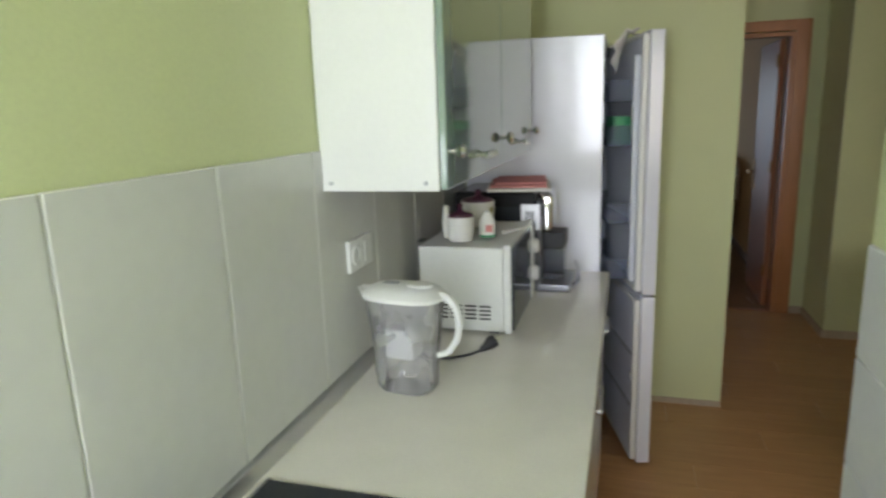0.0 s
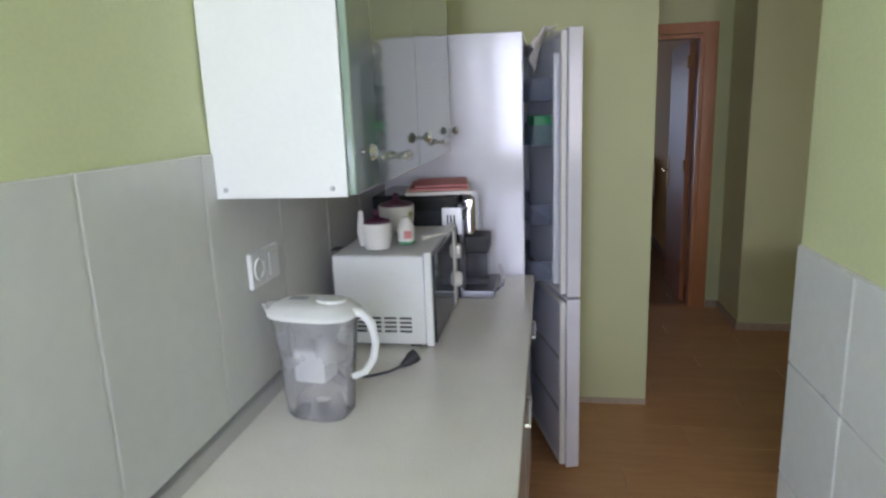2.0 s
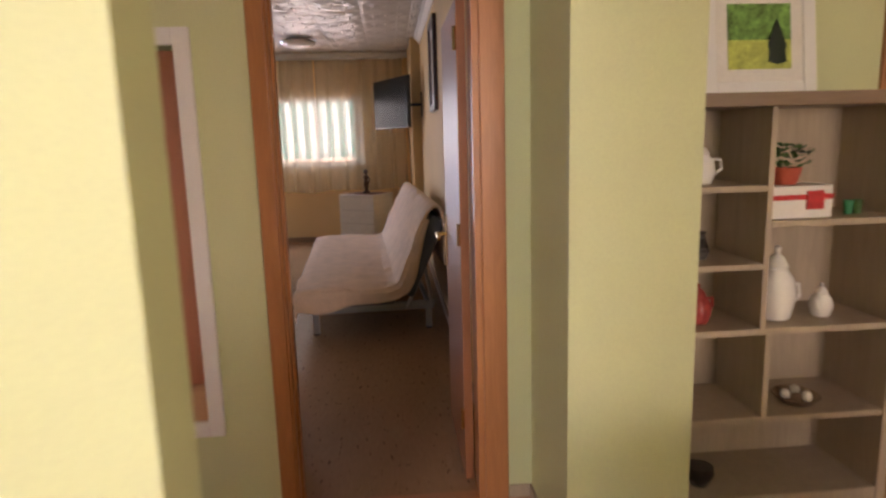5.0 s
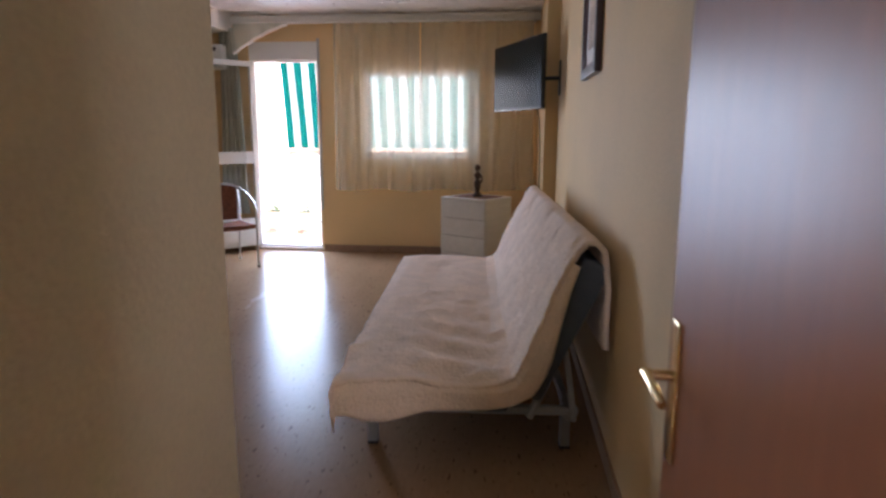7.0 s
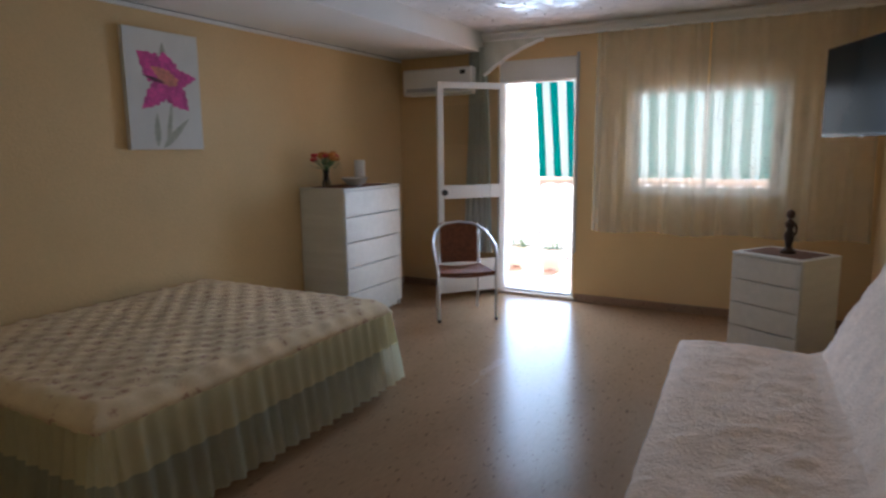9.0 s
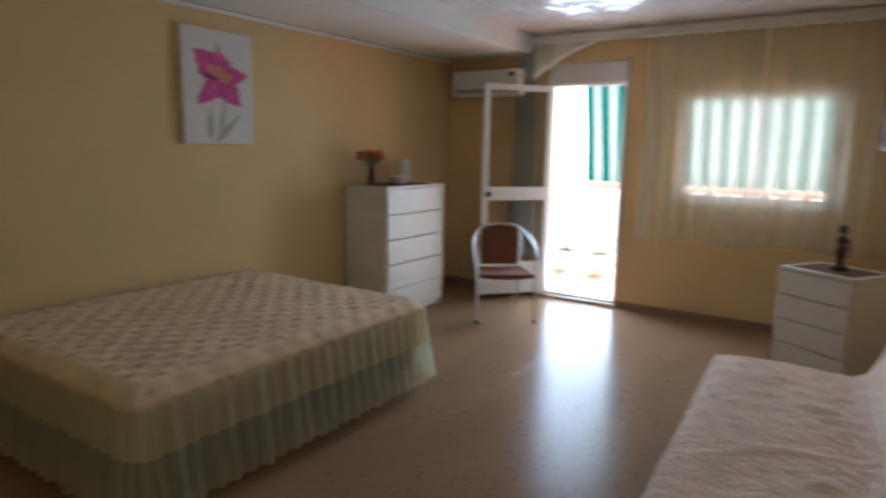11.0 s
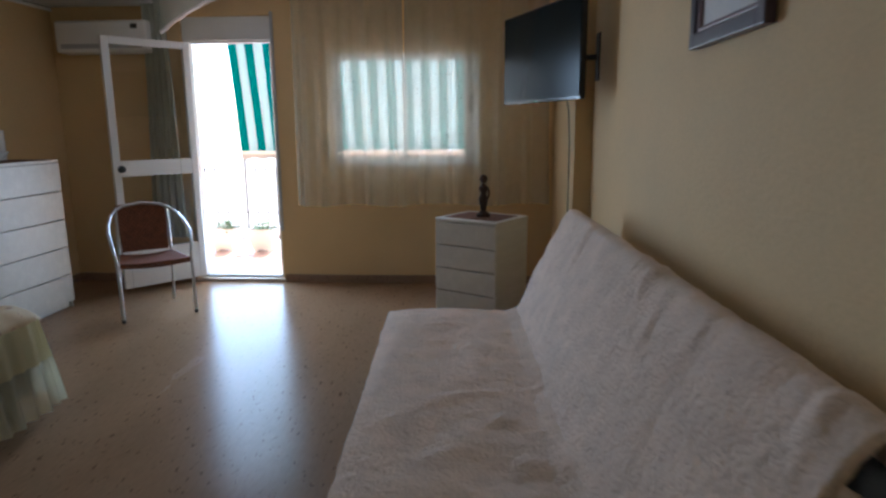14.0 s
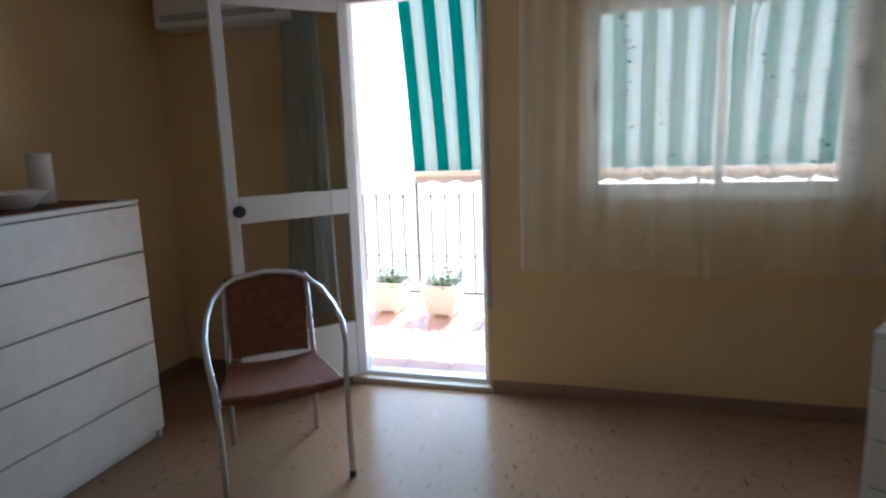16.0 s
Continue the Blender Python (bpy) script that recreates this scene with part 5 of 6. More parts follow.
            part("rubber_foot", box(x - 0.024, x + 0.024, y - 0.024, y + 0.024, 0.0, 0.012, 0.002), BLACK_MATT, lg)
        part("cross_bar", box(0.112, 0.948, y - 0.014, y + 0.014, 0.16, 0.185, 0.004), STEEL_PAINT, t)
    for y in (0.09, L - 0.05):
        part("back_strut", tube([(0.79, y, 0.22), (0.92, y, 0.52), (1.03, y, 0.86)], 0.018, 8), STEEL_PAINT, t, smooth=True)
        part("back_strut", tube([(0.98, y, 0.21), (0.955, y, 0.40), (0.93, y, 0.55)], 0.013, 8), STEEL_PAINT, t, smooth=True)


sofa_bed()


def bed():
    x0, x1, y0, y1, top = BED_L + 0.03, -1.76, 7.02, 9.07, 0.60
    t = thing("double_bed", x0, y0, 0, 0, "double bed made up with a cream quilted spread and ruffled skirt", "bed")
    W, L = x1 - x0, y1 - y0
    part("bed_base", box(0.02, W - 0.06, 0.06, L - 0.06, 0.12, 0.30, 0.01), BLACK_MATT, t, "dark bed base")
    part("mattress", box(0.01, W - 0.06, 0.06, L - 0.06, 0.302, 0.515, 0.05, 4), MATTRESS, t, smooth=True)
    for x in (0.10, W - 0.14):
        for y in (0.14, L - 0.14):
            part("leg", lathe([(0, 0), (0.025, 0), (0.03, 0.12), (0, 0.12)], (x, y, 0), 12), BLACK_MATT, t)
    quilt = material("flower_quilt", (0.83, 0.66, 0.44), 0.9, vary=0.10, scale=4, fine=180, bump=0.35)
    nt = quilt.node_tree
    b = nt.nodes["Principled BSDF"]
    old = b.inputs["Base Color"].links[0].from_socket
    tc = nt.nodes.new("ShaderNodeTexCoord")
    vor = nt.nodes.new("ShaderNodeTexVoronoi")
    vor.inputs["Scale"].default_value, vor.inputs["Randomness"].default_value = 10.5, 0.4
    nt.links.new(tc.outputs["Object"], vor.inputs["Vector"])
    rp = nt.nodes.new("ShaderNodeValToRGB")
    rp.color_ramp.elements[0].position, rp.color_ramp.elements[1].position = 0.22, 0.36
    rp.color_ramp.elements[0].color, rp.color_ramp.elements[1].color = (1, 1, 1, 1), (0, 0, 0, 1)
    nt.links.new(vor.outputs["Distance"], rp.inputs[0])
    spot = nt.nodes.new("ShaderNodeTexNoise")
    spot.inputs["Scale"].default_value = 55
    nt.links.new(tc.outputs["Object"], spot.inputs["Vector"])
    r2 = nt.nodes.new("ShaderNodeValToRGB")
    r2.color_ramp.elements[0].position, r2.color_ramp.elements[1].position = 0.42, 0.58
    nt.links.new(spot.outputs["Fac"], r2.inputs[0])
    mul = nt.nodes.new("ShaderNodeMath")
    mul.operation = "MULTIPLY"
    nt.links.new(rp.outputs[0], mul.inputs[0])
    nt.links.new(r2.outputs[0], mul.inputs[1])
    mx = nt.nodes.new("ShaderNodeMix")
    mx.data_type = "RGBA"
    nt.links.new(mul.outputs[0], mx.inputs["Factor"])
    nt.links.new(old, mx.inputs["A"])
    mx.inputs["B"].default_value = (0.56, 0.32, 0.22, 1)
    nt.links.new(mx.outputs["Result"], b.inputs["Base Color"])

    def topf(u, v):
        x, y = u * (W - 0.02), v * L
        q = 0.006 * math.cos(x * 2 * math.pi / 0.16) * math.cos(y * 2 * math.pi / 0.16)
        e = min(W - 0.02 - x, y, L - y)
        drop = 0.085 * max(0, 1 - e / 0.08) ** 2
        return (x, y, top - 0.012 + q + noise.noise(Vector((x * 2, y * 2, 0))) * 0.008 - drop)

    part("bedspread", sheet(topf, 90, 110), quilt, t, "quilted cream bedspread with brown flower pattern", smooth=True, thick=0.012)

    def skirt(path, z0, z1, amp, freq, flare, va, vb):
        """Ruffled cloth hanging along a path of (x, y, nx, ny)."""
        n = len(path) - 1

        def f(u, v):
            v = va + (vb - va) * v
            k = min(int(u * n), n - 1)
            q = u * n - k
            x, y, nx, ny = (path[k][c] + q * (path[k + 1][c] - path[k][c]) for c in range(4))
            s = u * n * 0.06
            w = amp * (0.25 + 0.75 * v) * (math.sin(s * freq) + 0.5 * math.sin(s * freq * 0.43 + 1.3) + 0.6 * noise.noise(Vector((s * 3, v, 0))))
            out = flare * v + w
            return (x + nx * out, y + ny * out, z0 + (z1 - z0) * v + 0.008 * noise.noise(Vector((s * 2, 5, 0))) * v)
        return f

    path = []
    r = 0.07
    for k in range(33):
        path.append((0.02 + k / 32 * (W - 0.02 - r), L, 0, 1))
    for k in range(1, 6):
        a = math.pi / 2 * (1 - k / 6)
        path.append((W - r + r * math.cos(a), L - r + r * math.sin(a), math.cos(a), math.sin(a)))
    for k in range(36):
        path.append((W, L - r - k / 35 * (L - 2 * r), 1, 0))
    for k in range(1, 6):
        a = -math.pi / 2 * k / 6
        path.append((W - r + r * math.cos(a), r + r * math.sin(a), math.cos(a), math.sin(a)))
    for k in range(33):
        path.append((W - r - k / 32 * (W - r - 0.02), 0, 0, -1))
    part("ruffle", sheet(skirt(path, top - 0.085, 0.065, 0.015, 62, 0.065, 0.0, 0.46), 900, 8), RUFFLE, t, "cream gathered ruffle", smooth=True)
    part("sheer_hem", sheet(skirt(path, top - 0.085, 0.065, 0.015, 62, 0.065, 0.455, 1.0), 900, 8), HEM, t, "sheer pale hem", smooth=True)


bed()


# Darker brown-grey that puts the shade between drawer fronts into the colour.
DRAWER_GAP = material("joint_shade", (0.52, 0.47, 0.41), 0.8, vary=0.1, bump=0.05)


def dresser(x, y, rz, w, d, h, n, label):
    t = thing("chest_of_drawers", x, y, 0, rz, label, "chest of drawers", "white bedroom chests")
    part("side_panel", box(-w / 2, -w / 2 + 0.02, -d / 2 + 0.018, d / 2, 0, h - 0.022, 0.002), DRESSER, t)
    part("side_panel", box(w / 2 - 0.02, w / 2, -d / 2 + 0.018, d / 2, 0, h - 0.022, 0.002), DRESSER, t)
    part("back_panel", box(-w / 2 + 0.02, w / 2 - 0.02, d / 2 - 0.012, d / 2 - 0.004, 0.03, h - 0.022), DRESSER, t)
    part("top", box(-w / 2 - 0.003, w / 2 + 0.003, -d / 2, d / 2 + 0.002, h - 0.0215, h, 0.003), DRESSER, t)
    part("plinth", box(-w / 2 + 0.021, w / 2 - 0.021, -d / 2 + 0.04, -d / 2 + 0.055, 0, 0.06), DRESSER, t)
    part("carcass_core", box(-w / 2 + 0.021, w / 2 - 0.021, -d / 2 + 0.03, d / 2 - 0.013, 0.062, h - 0.024), DRAWER_GAP, t, "filler block coloured for the shade in the joints")
    hh = (h - 0.022 - 0.05) / n
    for k in range(n):
        z0 = 0.05 + k * hh
        bm = bm_new()
        add_box(bm, -w / 2 + 0.001, w / 2 - 0.001, -d / 2 - 0.002, -d / 2 + 0.0165, z0 + 0.003, z0 + hh - 0.006, 0.004, 2)
        part("drawer_front", bm, DRESSER, t)
    return t


dresser(-3.18, 10.565, 90, 0.90, 0.50, 1.22, 5, "tall white-stained chest of five drawers against the bed wall")
dresser(0.478, 10.895, -32.5, 0.54, 0.466, 0.78, 4, "low white-stained chest of four drawers under the television")

dl_mat = tagged(part("brown_table_mat", box(-0.2, 0.2, -0.36, 0.36, 0, 0.004, 0.001), RUNNER), "brown woven runner on the tall chest", "runner")
dl_mat.matrix_world = pose(-3.17, 10.565, 1.2205)
dr_mat = tagged(part("brown_table_mat", box(-0.225, 0.225, -0.17, 0.17, 0, 0.004, 0.001), RUNNER), "brown woven runner on the low chest", "runner")
dr_mat.matrix_world = pose(0.478, 10.895, 0.7805, 0, 0, -32.5)
fig = tagged(part("statuette", add_tube(add_lathe(add_lathe(bm_new(), [(0, 0), (0.052, 0), (0.054, 0.018), (0.038, 0.032), (0.022, 0.045), (0.026, 0.08), (0.034, 0.11), (0.036, 0.14), (0.022, 0.165), (0.020, 0.18), (0.033, 0.20), (0.034, 0.225), (0.014, 0.245), (0.012, 0.255), (0, 0.257)], sides=18, squash=(1, 0.8)),
    [(0, -0.035), (0.022, -0.026), (0.031, -0.004), (0.028, 0.018), (0.014, 0.032), (0, 0.036)], (0, 0, 0.285), 16), [(0.03, 0.0, 0.22), (0.045, 0.01, 0.19), (0.038, -0.02, 0.155), (0.02, -0.03, 0.13)], 0.009, 8), BRONZE, smooth=True), "dark carved statuette standing on the low chest", "statuette")
fig.matrix_world = pose(0.49, 10.87, 0.7845, 0, 0, 10)

vase = thing("flower_vase", -3.235, 10.255, 1.2255, 0, "green glass vase with orange and red flowers on the chest", "vase")
part("vase_body", lathe([(0, 0), (0.035, 0), (0.042, 0.03), (0.03, 0.07), (0.024, 0.12), (0.034, 0.155), (0.031, 0.155), (0.02, 0.12), (0, 0.02)], sides=18), SMOKED, vase, smooth=True)
rv = random.Random(5)
for k in range(19):
    a, d = rv.random() * 6.28, rv.random() ** 0.5 * 0.115
    h = 0.29 + rv.random() * 0.05 - d * 0.5
    st = part("stem", tube([(0, 0, 0.12), (d * 0.5 * math.cos(a), d * 0.5 * math.sin(a), 0.2), (d * math.cos(a), d * math.sin(a), h)], 0.003, 5), LEAF, vase)
    part("blossom", lathe([(0, -0.016), (0.022, -0.010), (0.035, 0.008), (0.024, 0.022), (0.010, 0.018), (0, 0.022)], (d * math.cos(a), d * math.sin(a), h), 9), ORANGE if k % 3 else RED, st, smooth=True)
bm = bm_new()
for k in range(90):
    a, d, h = rv.random() * 6.28, rv.uniform(0.02, 0.13), rv.uniform(0.17, 0.27)
    c = Vector((d * math.cos(a), d * math.sin(a), h))
    w = Vector((math.cos(a), math.sin(a), 0.3)) * 0.03
    s = w.cross(Vector((0, 0, 1))).normalized() * 0.012
    bm.faces.new([bm.verts.new(p) for p in (c - w, c + s, c + w, c - s)])
part("foliage", bm, LEAF, vase)
bw = tagged(part("white_bowl", lathe([(0, 0), (0.06, 0), (0.075, 0.01), (0.13, 0.07), (0.125, 0.073), (0.07, 0.016), (0, 0.014)], sides=30), PORCELAIN, smooth=True), "shallow white ceramic bowl on the chest", "bowl")
bw.matrix_world = pose(-3.135, 10.555, 1.2255)
cd = tagged(part("white_candle", lathe([(0, 0), (0.05, 0), (0.052, 0.004), (0.052, 0.225), (0.046, 0.23), (0, 0.22)], sides=24), PORCELAIN, smooth=True), "thick white pillar candle on the chest", "candle")
cd.matrix_world = pose(-3.245, 10.79, 1.2255)


def bistro_chair():
    t = thing("bistro_chair", -2.175, 10.90, 0, 37.6, "aluminium bistro chair with woven brown seat and back", "chair")
    t.matrix_world = t.matrix_world @ Matrix.Diagonal((1.02, 1.02, 1.045, 1.0))
    w, zs = 0.26, 0.44
    for s in (-1, 1):
        part("arm_loop", tube([(s * w, -0.235, 0.0), (s * w, -0.225, 0.22), (s * (w + 0.005), -0.20, 0.46), (s * (w + 0.02), -0.165, 0.56), (s * (w + 0.025), -0.09, 0.635), (s * (w + 0.01), 0.02, 0.69), (s * (w - 0.02), 0.12, 0.745), (s * (w - 0.07), 0.19, 0.785), (s * 0.13, 0.225, 0.81), (0, 0.235, 0.825)], 0.0125, 10), ALU, t, "bent aluminium arm and front leg", smooth=True)
        part("rear_leg", tube([(s * (w - 0.06), 0.30, 0.0), (s * (w - 0.06), 0.25, 0.22), (s * (w - 0.065), 0.195, 0.43), (s * (w - 0.07), 0.205, 0.62), (s * (w - 0.075), 0.225, 0.80)], 0.0115, 10), ALU, t, smooth=True)
        for y in (-0.235, ):
            part("foot_cap", tube([(s * w, -0.2355, 0.0), (s * w, -0.234, 0.025)], 0.0145, 10), BLACK_MATT, t)
    part("front_rail", tube([(-w, -0.215, 0.405), (w, -0.215, 0.405)], 0.010, 8), ALU, t, smooth=True)
    part("side_rail", tube([(-w, -0.215, 0.40), (-w + 0.065, 0.20, 0.40)], 0.009, 8), ALU, t, smooth=True)
    part("side_rail", tube([(w, -0.215, 0.40), (w - 0.065, 0.20, 0.40)], 0.009, 8), ALU, t, smooth=True)

    def seat(u, v):
        y = -0.235 + 0.43 * v
        hw = 0.245 - 0.05 * v
        x = (u - 0.5) * 2 * hw
        dip = -0.018 * (1 - (2 * u - 1) ** 2) - (0.02 if v < 0.03 else 0)
        return (x, y, zs - 0.008 + dip + 0.0035 * math.sin(u * 2 * math.pi * 13) * math.sin(v * 2 * math.pi * 12))

    part("seat", sheet(seat, 78, 72), WICKER, t, "woven brown seat", smooth=True, thick=0.012)
    part("seat_edge", tube([(-0.245, -0.235, 0.43), (-0.12, -0.245, 0.425), (0.12, -0.245, 0.425), (0.245, -0.235, 0.43)], 0.013, 8), WICKER, t, smooth=True)

    def back(u, v):
        z = zs + 0.01 + (0.36 + 0.02 * math.sin(math.pi * u)) * v
        hw = 0.185 - 0.03 * (1 - v) * 0.5
        x = (u - 0.5) * 2 * hw
        y = 0.188 + 0.045 * v + 0.022 * (1 - (2 * u - 1) ** 2)
        return (x, y + 0.003 * math.sin(u * 2 * math.pi * 11) * math.sin(v * 2 * math.pi * 11), z)

    part("backrest", sheet(back, 66, 66), WICKER, t, "woven brown backrest", smooth=True, thick=0.01)


bistro_chair()


def television():
    t = thing("television", 0.843, 10.445, 1.915, 0, "black flat television tilted out from the wall on an arm", "television")
    t.matrix_world = pose(0.843, 10.445, 1.915, 0, 0, -67.65)
    W, H = 0.545, 0.302
    part("bezel", box(-W, W, 0.004, 0.04, -H, H, 0.006), BLACK, t)
    part("screen", box(-W + 0.012, W - 0.012, 0.0, 0.0038, -H + 0.022, H - 0.012), SCREEN, t, "dark glossy screen")
    part("back_cover", box(-W * 0.7, W * 0.7, 0.041, 0.075, -H * 0.8, H * 0.6, 0.012), BLACK_MATT, t)
    here = t.matrix_world.inverted()
    plate = part("wall_plate", box(BED_R - 0.012, BED_R, 10.39, 10.51, 1.75, 2.05, 0.003), BLACK_MATT, t, "black steel wall bracket")
    swing = part("bracket_arm", tube([(BED_R - 0.01, 10.45, 1.9), (1.07, 10.51, 1.9), (0.895, 10.47, 1.9)], 0.018, 8), BLACK_MATT, t)
    plate.matrix_basis = swing.matrix_basis = here
    part("badge", box(-0.02, 0.02, -0.004, 0.0035, -H - 0.006, -H + 0.006, 0.002), GREY_PLASTIC, t)


television()
cable = thing("tv_cable", 1.112, 10.592, 0, 0, "thin dark television cable hanging down the pilaster", "cable")
part("cord", tube([(-0.07, -0.12, 1.64), (-0.045, -0.06, 1.55), (-0.03, -0.02, 1.35), (-0.026, -0.008, 1.0), (-0.03, -0.006, 0.5), (-0.02, -0.006, 0.004)], 0.0045, 8), BLACK_MATT, cable, smooth=True)


def wall_picture():
    t = thing("framed_print", BED_R - 0.002, 8.14, 1.72, 0, "framed print in dark plum and silver frame over the sofa", "picture")
    for name, w, x, m in (("frame", 0.05, -0.035, FRAME_DARK), ("inner_frame", 0.018, -0.026, material("plum_frame_slip", (0.20, 0.13, 0.14), 0.3, vary=0.1))):
        o = 0.0 if name == "frame" else 0.05
        bm = bm_new()
        Y, Z = 0.305 - o, 0.78 - o
        add_box(bm, x, 0, -Y, -Y + w, o, Z, 0.006, 2)
        add_box(bm, x, 0, Y - w, Y, o, Z, 0.006, 2)
        add_box(bm, x, 0, -Y + w, Y - w, o, o + w, 0.006, 2)
        add_box(bm, x, 0, -Y + w, Y - w, Z - w, Z, 0.006, 2)
        part(name, bm, m, t)
    part("mat_board", box(-0.012, -0.004, -0.238, 0.238, 0.067, 0.713), PAPER, t)
    part("print", box(-0.016, -0.0125, -0.15, 0.15, 0.15, 0.63), material("brown_print", (0.55, 0.42, 0.30), 0.7, vary=0.4, scale=9, fine=30), t)


wall_picture()


def canvas():
    t = thing("canvas_painting", BED_L + 0.002, 8.75, 1.575, 0, "canvas painting of a magenta lily on white", "painting")
    part("canvas_board", box(0, 0.038, -0.30, 0.30, 0, 0.805, 0.003), CANVAS_PRINT, t)

    def petal(cy, cz, ang, ln, wd, mat, x):
        bm = bm_new()
        a = radians(ang)
        n = 18
        mid = [(k / n * ln, wd * math.sin(math.pi * (k / n) ** 0.75) * (1 + 0.15 * math.sin(k * 1.9))) for k in range(n + 1)]
        up = [bm.verts.new((x, cy + s * math.cos(a) - h * math.sin(a), cz + s * math.sin(a) + h * math.cos(a))) for s, h in mid]
        lo = [bm.verts.new((x, cy + s * math.cos(a) + h * math.sin(a), cz + s * math.sin(a) - h * math.cos(a))) for s, h in mid]
        for k in range(n):
            bm.faces.new((up[k], up[k + 1], lo[k + 1], lo[k]))
        bmesh.ops.remove_doubles(bm, verts=bm.verts, dist=1e-5)
        part("painted_petal", bm, mat, t, thick=0.0006)

    for k, (cy, cz, ang, ln, wd) in enumerate(((0.03, 0.47, 142, 0.30, 0.10), (0.02, 0.45, 95, 0.22, 0.11), (0.0, 0.48, 6, 0.27, 0.06), (0.03, 0.47, 221, 0.30, 0.07), (0.0, 0.47, -46, 0.27, 0.085), (0.02, 0.50, -92, 0.17, 0.10))):
        petal(cy, cz, ang, ln, wd, PETAL, 0.0386 + k * 0.0004)
    for k, (cy, cz, ang, ln, wd) in enumerate(((0.10, 0.45, 152, 0.24, 0.05), (0.0, 0.47, 8, 0.12, 0.03))):
        petal(cy, cz, ang, ln, wd, PETAL_LIGHT, 0.0415 + k * 0.0003)
    petal(0.0, 0.455, 166, 0.19, 0.012, PURPLE, 0.0422)
    for k, (cy, cz, ang, ln, wd) in enumerate(((-0.05, 0.01, 42, 0.32, 0.026), (-0.09, 0.02, 88, 0.24, 0.024), (-0.01, 0.02, 80, 0.34, 0.018), (0.0, 0.60, 92, 0.13, 0.024))):
        petal(cy, cz, ang, ln, wd, STEM_PAINT, 0.0383 + k * 0.00005)


canvas()

ac = thing("air_conditioner", -2.88, WIN_Y, 2.12, 0, "white wall-mounted air conditioner beside the balcony door", "air conditioner")
bm = bm_new()
add_box(bm, -0.42, 0.42, -0.20, -0.001, 0.0, 0.275, 0.03, 3)
part("housing", bm, WHITE_PLASTIC, ac, smooth=True)
part("outlet_flap", box(-0.37, 0.37, -0.203, -0.196, 0.035, 0.075, 0.003), GREY_PLASTIC, ac)
part("display", box(0.28, 0.34, -0.2035, -0.2, 0.20, 0.24, 0.002), BLACK_MATT, ac, "dark display spot")

lamp = thing("ceiling_light", -0.25, 10.6, CEIL_B - 0.012, 0, "round white glass ceiling light, switched off", "ceiling light")
part("base_plate", lathe([(0, 0), (0.10, 0), (0.10, -0.03), (0, -0.03)], sides=28), WHITE_PLASTIC, lamp, smooth=True)
part("shade", lathe([(0.20, -0.035), (0.215, -0.045), (0.20, -0.07), (0.13, -0.10), (0.06, -0.115), (0, -0.118)], sides=36), PORCELAIN, lamp, "shallow white glass bowl", smooth=True, thick=0.004)
part("finial", lathe([(0, -0.117), (0.012, -0.12), (0.012, -0.135), (0, -0.14)], sides=12), CHROME, lamp)

# curtains
rod = tagged(part("curtain_rod", tube([(-2.30, 11.80, 2.625), (1.05, 11.80, 2.625)], 0.011, 8), WHITE_PLASTIC, smooth=True), "slim white curtain rod above door and window", "curtain rod")
for x in (-2.30, -0.6, 1.05):
    part("rod_bracket", box(x - 0.01, x + 0.01, 11.80, 11.899, 2.612, 2.638), WHITE_PLASTIC, rod)


def voile(name, x0, x1, zb, folds, depth, mat, label, seed, gap=0.0):
    rnd = random.Random(seed)
    ph = [rnd.random() * 6.28 for _ in range(5)]

    def f(u, v):
        s = u * folds
        spread = 1 + 0.05 * v
        w = math.sin(s * 6.283 + ph[0]) + 0.55 * math.sin(s * 6.283 * 0.37 + ph[1]) + 0.35 * math.sin(s * 6.283 * 1.7 + ph[2] + v)
        x = x0 + (x1 - x0) * (0.5 + (u - 0.5) * spread) + 0.012 * math.sin(s * 6.283 * 0.5 + ph[3]) * v
        return (x, 11.80 + depth * (0.5 + 0.5 * v) * w, 2.62 + (zb - 2.62) * v + 0.012 * math.sin(s * 6.283 * 0.2 + ph[4]) * v)

    ob = part(name, sheet(f, int(folds * 22), 14), mat, smooth=True)
    return tagged(ob, label, "curtain", "bedroom curtains")


voile("sheer_curtain", -1.20, -0.22, 0.75, 7, 0.02, SHEER, "cream voile curtain hanging over the window", 1)
voile("sheer_curtain", -0.20, 1.04, 0.76, 8, 0.02, SHEER, "cream voile curtain with a printed vine over the window", 2)


VINE = material("grey_vine_print", (0.27, 0.25, 0.22), 0.9, vary=0.2, scale=30, bump=0.0)


def vine(parent, x, z0, z1, seed):
    """A printed sprig: small leaves either side of a wavering line, laid on the voile."""
    rnd = random.Random(seed)
    bm = bm_new()
    z, y = z1, 11.762
    while z > z0:
        cx = x + 0.02 * math.sin(z * 17 + seed)
        for s in (-1, 1):
            if rnd.random() < 0.55:
                ln, tilt = rnd.uniform(0.008, 0.019), rnd.uniform(0.3, 1.2)
                px, pz = cx + s * math.cos(tilt) * ln * 1.6, z + math.sin(tilt) * ln
                w = ln * 0.35
                bm.faces.new([bm.verts.new(p) for p in ((cx + s * 0.003, y, z), (cx + s * ln * 0.8, y, z + ln * 0.6 + w), (px, y, pz), (cx + s * ln * 0.9, y, z + ln * 0.3 - w))])
        z -= rnd.uniform(0.018, 0.05)
    part("printed_vine", bm, VINE, parent, "dark printed leaf sprig")


